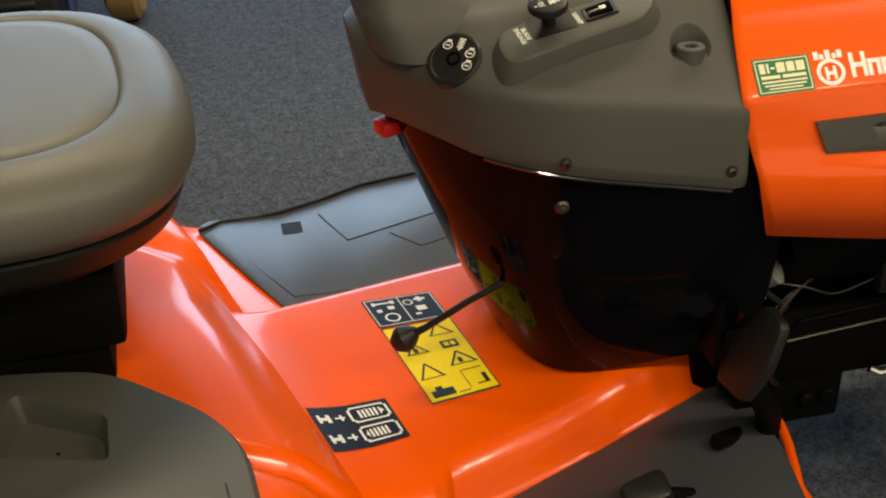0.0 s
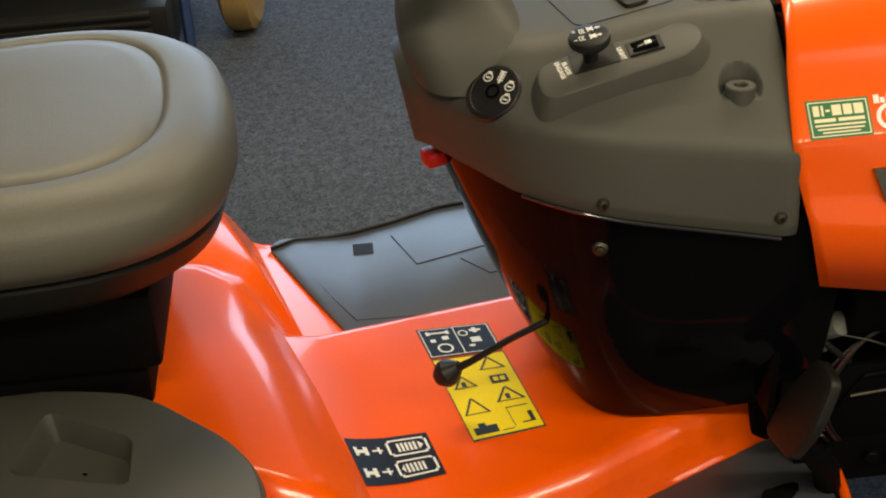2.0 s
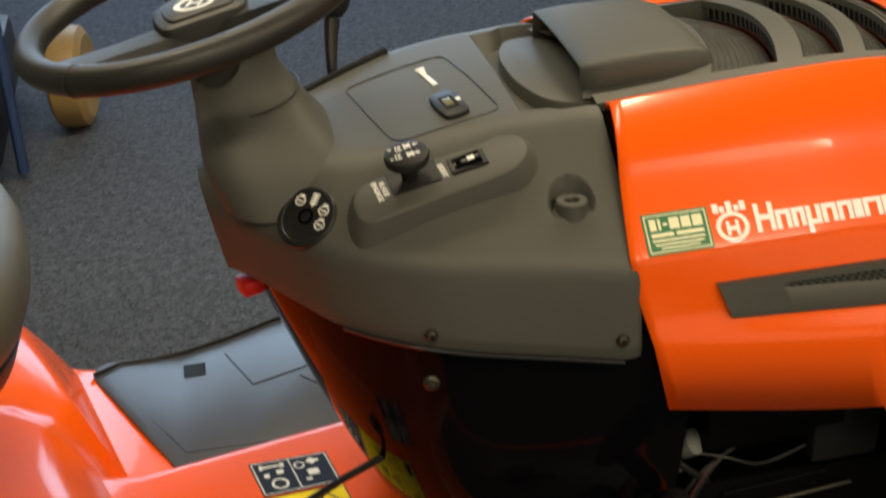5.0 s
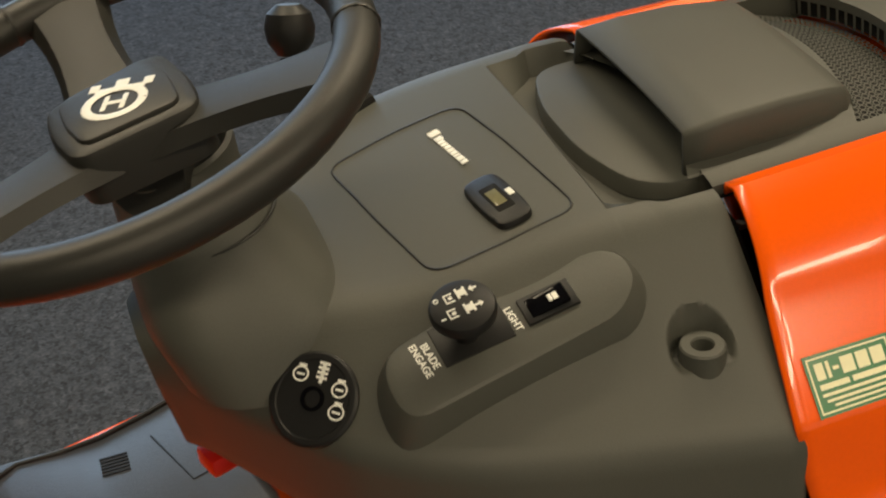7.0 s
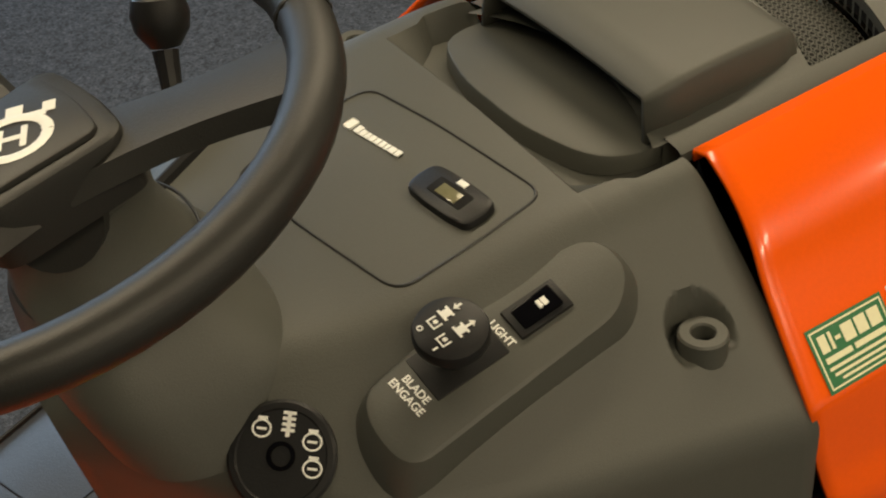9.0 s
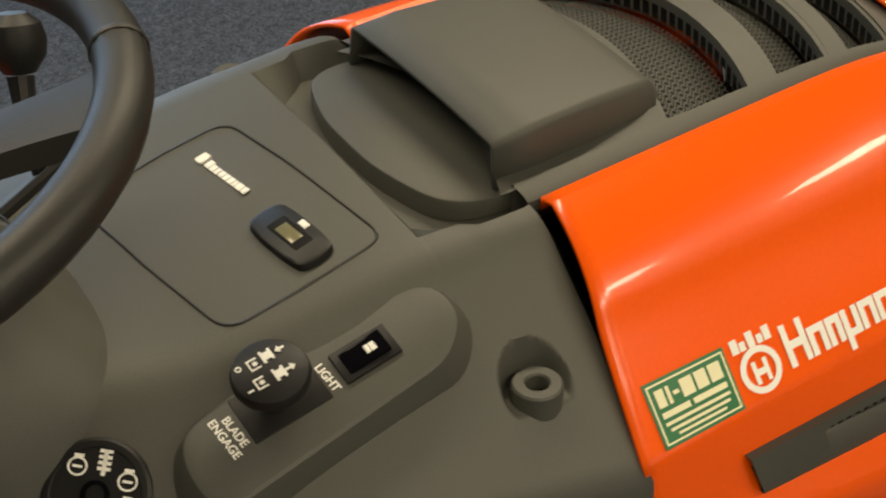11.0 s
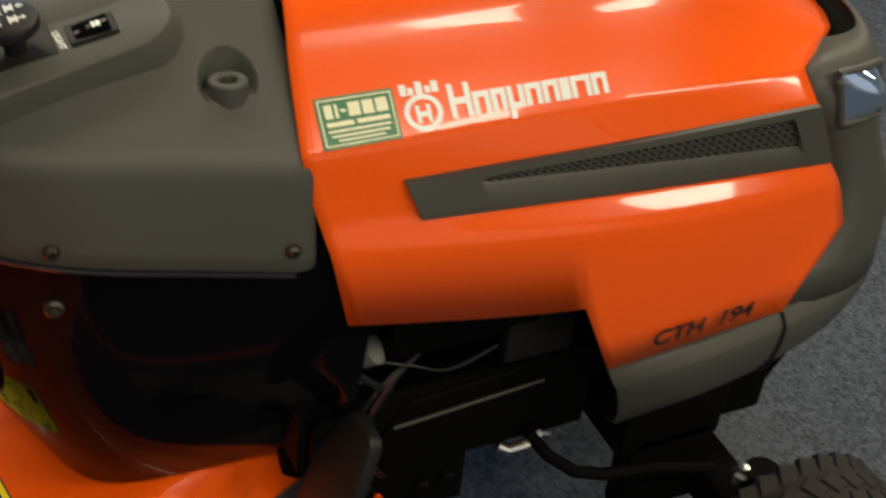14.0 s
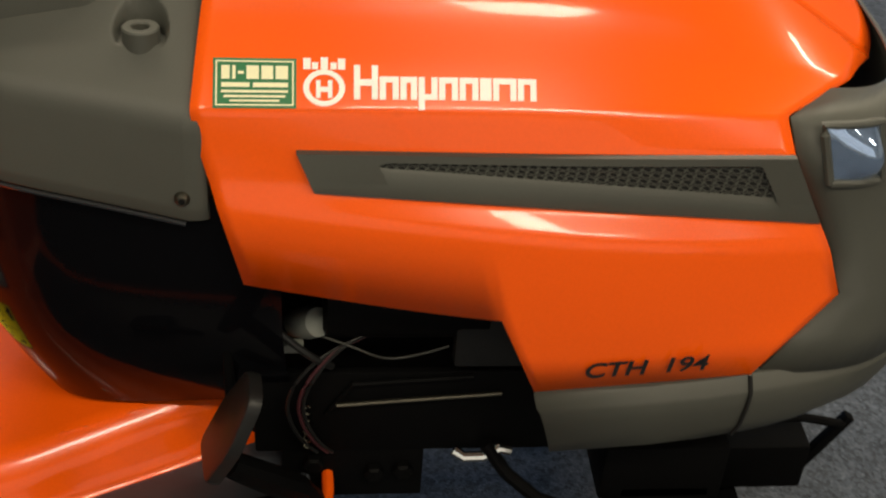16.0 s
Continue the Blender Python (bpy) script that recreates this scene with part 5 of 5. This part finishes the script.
part("wire_run", tube([Vector(p) for p in smooth_line([(0.06, -0.215, 0.52), (0.11, -0.235, 0.515), (0.15, -0.235, 0.500), (0.21, -0.225, 0.508)], 16)], 0.0016, 7), GREYD, tractor, "grey cable under the hood")
part("spring", tube([(0.058 + 0.003 * math.cos(k * 1.3), -0.236 + 0.003 * math.sin(k * 1.3), 0.43 - 0.0022 * k) for k in range(30)], 0.0014, 6), ZINC, tractor, "small dull metal spring")
for x, z in ((0.066, 0.331), (0.135, 0.314), (0.168, 0.318)):
    part("frame_bolt", turned([(0.012, -0.002), (0.012, 0.006), (0.009, 0.009), (0.0001, 0.009)], 6, m=frame_at((x, -0.2255, z), (1, 0, 0), (0, -1, 0))), STEEL, tractor)
part("bright_clip", tube([(0.224, -0.235, 0.358), (0.236, -0.240, 0.352), (0.258, -0.241, 0.354), (0.276, -0.238, 0.364), (0.288, -0.236, 0.358)], 0.0065, 10), CHROME, tractor, "bright bent steel clip")
part("drag_link", tube([(0.258, -0.238, 0.372), (0.285, -0.25, 0.335), (0.322, -0.26, 0.303), (0.36, -0.266, 0.291), (0.43, -0.272, 0.285), (0.52, -0.28, 0.26)], 0.008, 10), STEEL, tractor, "black bent steering link")
ax = bmesh.new()
box(0.40, 0.55, -0.24, 0.24, 0.27, 0.36, 0.01, ax)
box(0.555, 0.615, -0.30, 0.30, 0.125, 0.185, 0.01, ax)
box(0.42, 0.54, -0.24, -0.20, 0.16, 0.30, 0.008, ax)
tube([(0.585, -0.30, 0.10), (0.585, -0.30, 0.25)], 0.024, 16, ax)
tube([(0.585, 0.30, 0.10), (0.585, 0.30, 0.25)], 0.024, 16, ax)
part("front_axle", ax, STEEL, tractor, "black front axle beam")
part("axle_nut", turned([(0.013, 0), (0.013, 0.012), (0.008, 0.016), (0.008, 0.024), (0.0001, 0.025)], 6, m=pose(0.56, -0.29, 0.232)), CHROME, tractor, "bright nut on the axle")
part("front_hanger", moved(box(-0.06, 0.06, -0.007, 0.007, -0.007, 0.007, 0.003), pose(0.707, -0.14, 0.258, 0, -62, 0)), STEEL, tractor, "black front hanger bracket")
part("hanger_bar", tube([(0.54, -0.15, 0.29), (0.61, -0.15, 0.318), (0.67, -0.15, 0.318), (0.728, -0.145, 0.300)], 0.006, 8), STEEL, tractor)
part("hanger_plate", box(0.50, 0.69, -0.16, 0.16, 0.20, 0.275, 0.006), STEEL, tractor)
part("cross_shaft", tube([(-0.03, -0.30, 0.33), (0.08, -0.21, 0.26)], 0.012, 10), STEEL, tractor)
pedal = part("brake_pedal", moved(slab(plan([(-0.034, -0.062), (0.030, -0.058), (0.040, 0.0), (0.026, 0.060), (-0.020, 0.064), (-0.038, 0.0)], 0.014), 0, 0.014, 0.005), frame_at((-0.010, -0.338, 0.503), (0.12, -1, 0.0), (-0.90, -0.11, 0.42))), BLACK, tractor, "black rubber brake pedal pad")
part("pedal_arm", tube([(-0.02, -0.34, 0.455), (0.01, -0.325, 0.42), (0.045, -0.29, 0.36), (0.07, -0.25, 0.28), (0.08, -0.22, 0.2)], [0.014, 0.016, 0.018, 0.018, 0.016], 10), STEEL, pedal)
fpd = part("foot_pedal", moved(slab(plan([(-0.032, -0.022), (0.03, -0.022), (0.032, 0.022), (-0.03, 0.022)], 0.010), 0, 0.022, 0.008), frame_at((-0.157, -0.372, 0.325), (1, 0.1, 0.1), (-0.3, -0.3, 0.9))), BLACK, tractor, "small black foot pedal on the mat")
part("pedal_stem", tube([(-0.157, -0.372, 0.325), (-0.115, -0.367, 0.318), (-0.09, -0.362, 0.306)], 0.008, 8), STEEL, fpd)


def tread_tyre(r, w, rim_r):
    bm = turned([(rim_r, -w * 0.42), (rim_r + 0.02, -w * 0.48), (r * 0.86, -w * 0.5), (r * 0.955, -w * 0.42), (r * 0.985, -w * 0.25), (r * 0.992, 0), (r * 0.985, w * 0.25), (r * 0.955, w * 0.42), (r * 0.86, w * 0.5), (rim_r + 0.02, w * 0.48), (rim_r, w * 0.42)], 48)
    return bm


def lug_places(r, w):
    n = 34
    for k in range(n):
        for j, (zc, off) in enumerate(((-0.34, 0.5), (-0.115, 0), (0.115, 0.5), (0.34, 0))):
            yield Matrix.Rotation(2 * math.pi * (k + off) / n, 4, "Z") @ pose(r * (0.995 - 0.25 * zc**2), 0, zc * w, 25 if j % 2 else -25, 13 * zc / 0.34, 0)


def lug_mesh(hh):
    bm = bmesh.new()
    corners = ((-1, -1), (1, -1), (1, 1), (-1, 1))
    lo = [bm.verts.new((-0.0065, sy * 0.0125, sz * hh)) for sy, sz in corners]
    hi = [bm.verts.new((0.0045, sy * 0.0105, sz * hh * 0.88)) for sy, sz in corners]
    bm.faces.new(hi)
    for i in range(4):
        bm.faces.new([lo[i], lo[(i + 1) % 4], hi[(i + 1) % 4], hi[i]])
    bmesh.ops.recalc_face_normals(bm, faces=bm.faces)
    me = bpy.data.meshes.new("tread_block")
    bm.to_mesh(me)
    bm.free()
    me.materials.append(TYRE)
    return me


def wheel_part(name, x, y, r, w, rim_r, flip, parent, zc):
    m = pose(x, y, zc, 90, 0, 0)
    wh = part(name, moved(turned([(0.001, -w * 0.2), (rim_r * 0.4, -w * 0.22), (rim_r * 0.8, -w * 0.12), (rim_r + 0.004, -w * 0.43), (rim_r + 0.004, w * 0.43), (rim_r * 0.8, w * 0.12), (rim_r * 0.4, w * 0.22), (0.001, w * 0.2)], 32), m), WHITE, parent, "wheel with a white steel rim")
    part("tyre", moved(tread_tyre(r, w, rim_r), m), TYRE, wh, "black turf tread tyre")
    me = lug_mesh(w * 0.095)
    for lm_ in lug_places(r, w):
        lug = new("tread_block", me)
        lug.parent = wh
        lug.matrix_local = m @ lm_
    return wh


for sg in (-1, 1):
    wheel_part("front_wheel", 0.620, 0.385 * sg, 0.160, 0.15, 0.070, sg, tractor, 0.120)
    wheel_part("rear_wheel", -0.97, 0.36 * sg, 0.22, 0.20, 0.10, sg, tractor, 0.18)

# ---- machines standing farther off on the carpet ----
mower = tagged(empty("walk_mower", (-1.28, 2.18, 0)), "dark machine with a tan wheel on the carpet", "garden machine")
part("deck", box(-0.55, 0.30, -0.26, 0.50, 0.07, 0.26, 0.03), BLACK, mower)
for k in range(7):
    part("vent_slat", box(-0.50, 0.25, -0.275, -0.255, 0.09 + 0.024 * k, 0.102 + 0.024 * k, 0.003), GREYD, mower)
part("housing", box(-0.55, 0.26, -0.12, 0.46, 0.26, 0.75, 0.05), BLACK, mower)
part("skirt", box(-0.50, 0.29, -0.30, -0.26, 0.0, 0.05, 0.012), STEEL, mower)
part("push_bar", tube([(0.335, -0.175, 0.018), (0.325, -0.06, 0.30), (0.31, 0.10, 0.72)], 0.016, 10), BLUE, mower, "blue-black steel bar")
whl = part("wheel", moved(turned([(0.0001, -0.045), (0.07, -0.050), (0.12, -0.052), (0.144, -0.038), (0.150, 0.0), (0.144, 0.038), (0.12, 0.052), (0.07, 0.050), (0.0001, 0.045)], 32), pose(0.475, 0.17, 0.150, 90, 0, 82)), TAN, mower, "small tan wheel")
part("wheel_hub", moved(turned([(0.03, -0.07), (0.03, 0.07)], 16), pose(0.475, 0.17, 0.150, 90, 0, 82)), CHROME, whl)
crate = tagged(empty("parked_machine", (2.6, 2.2, 0)), "dark machine standing on the carpet", "garden machine")
part("body", box(-0.35, 0.5, -0.3, 0.5, 0.08, 0.55, 0.06), BLACK, crate)
part("handle_bar", tube([(-0.3, -0.32, 0.3), (-0.25, -0.45, 0.6), (-0.1, -0.5, 0.8)], 0.012, 8), ZINC, crate)
part("wheel", moved(turned([(0.0001, -0.03), (0.09, -0.035), (0.11, 0.0), (0.09, 0.035), (0.0001, 0.03)], 24), pose(-0.3, -0.36, 0.11, 90, 0, 0)), TYRE, crate)
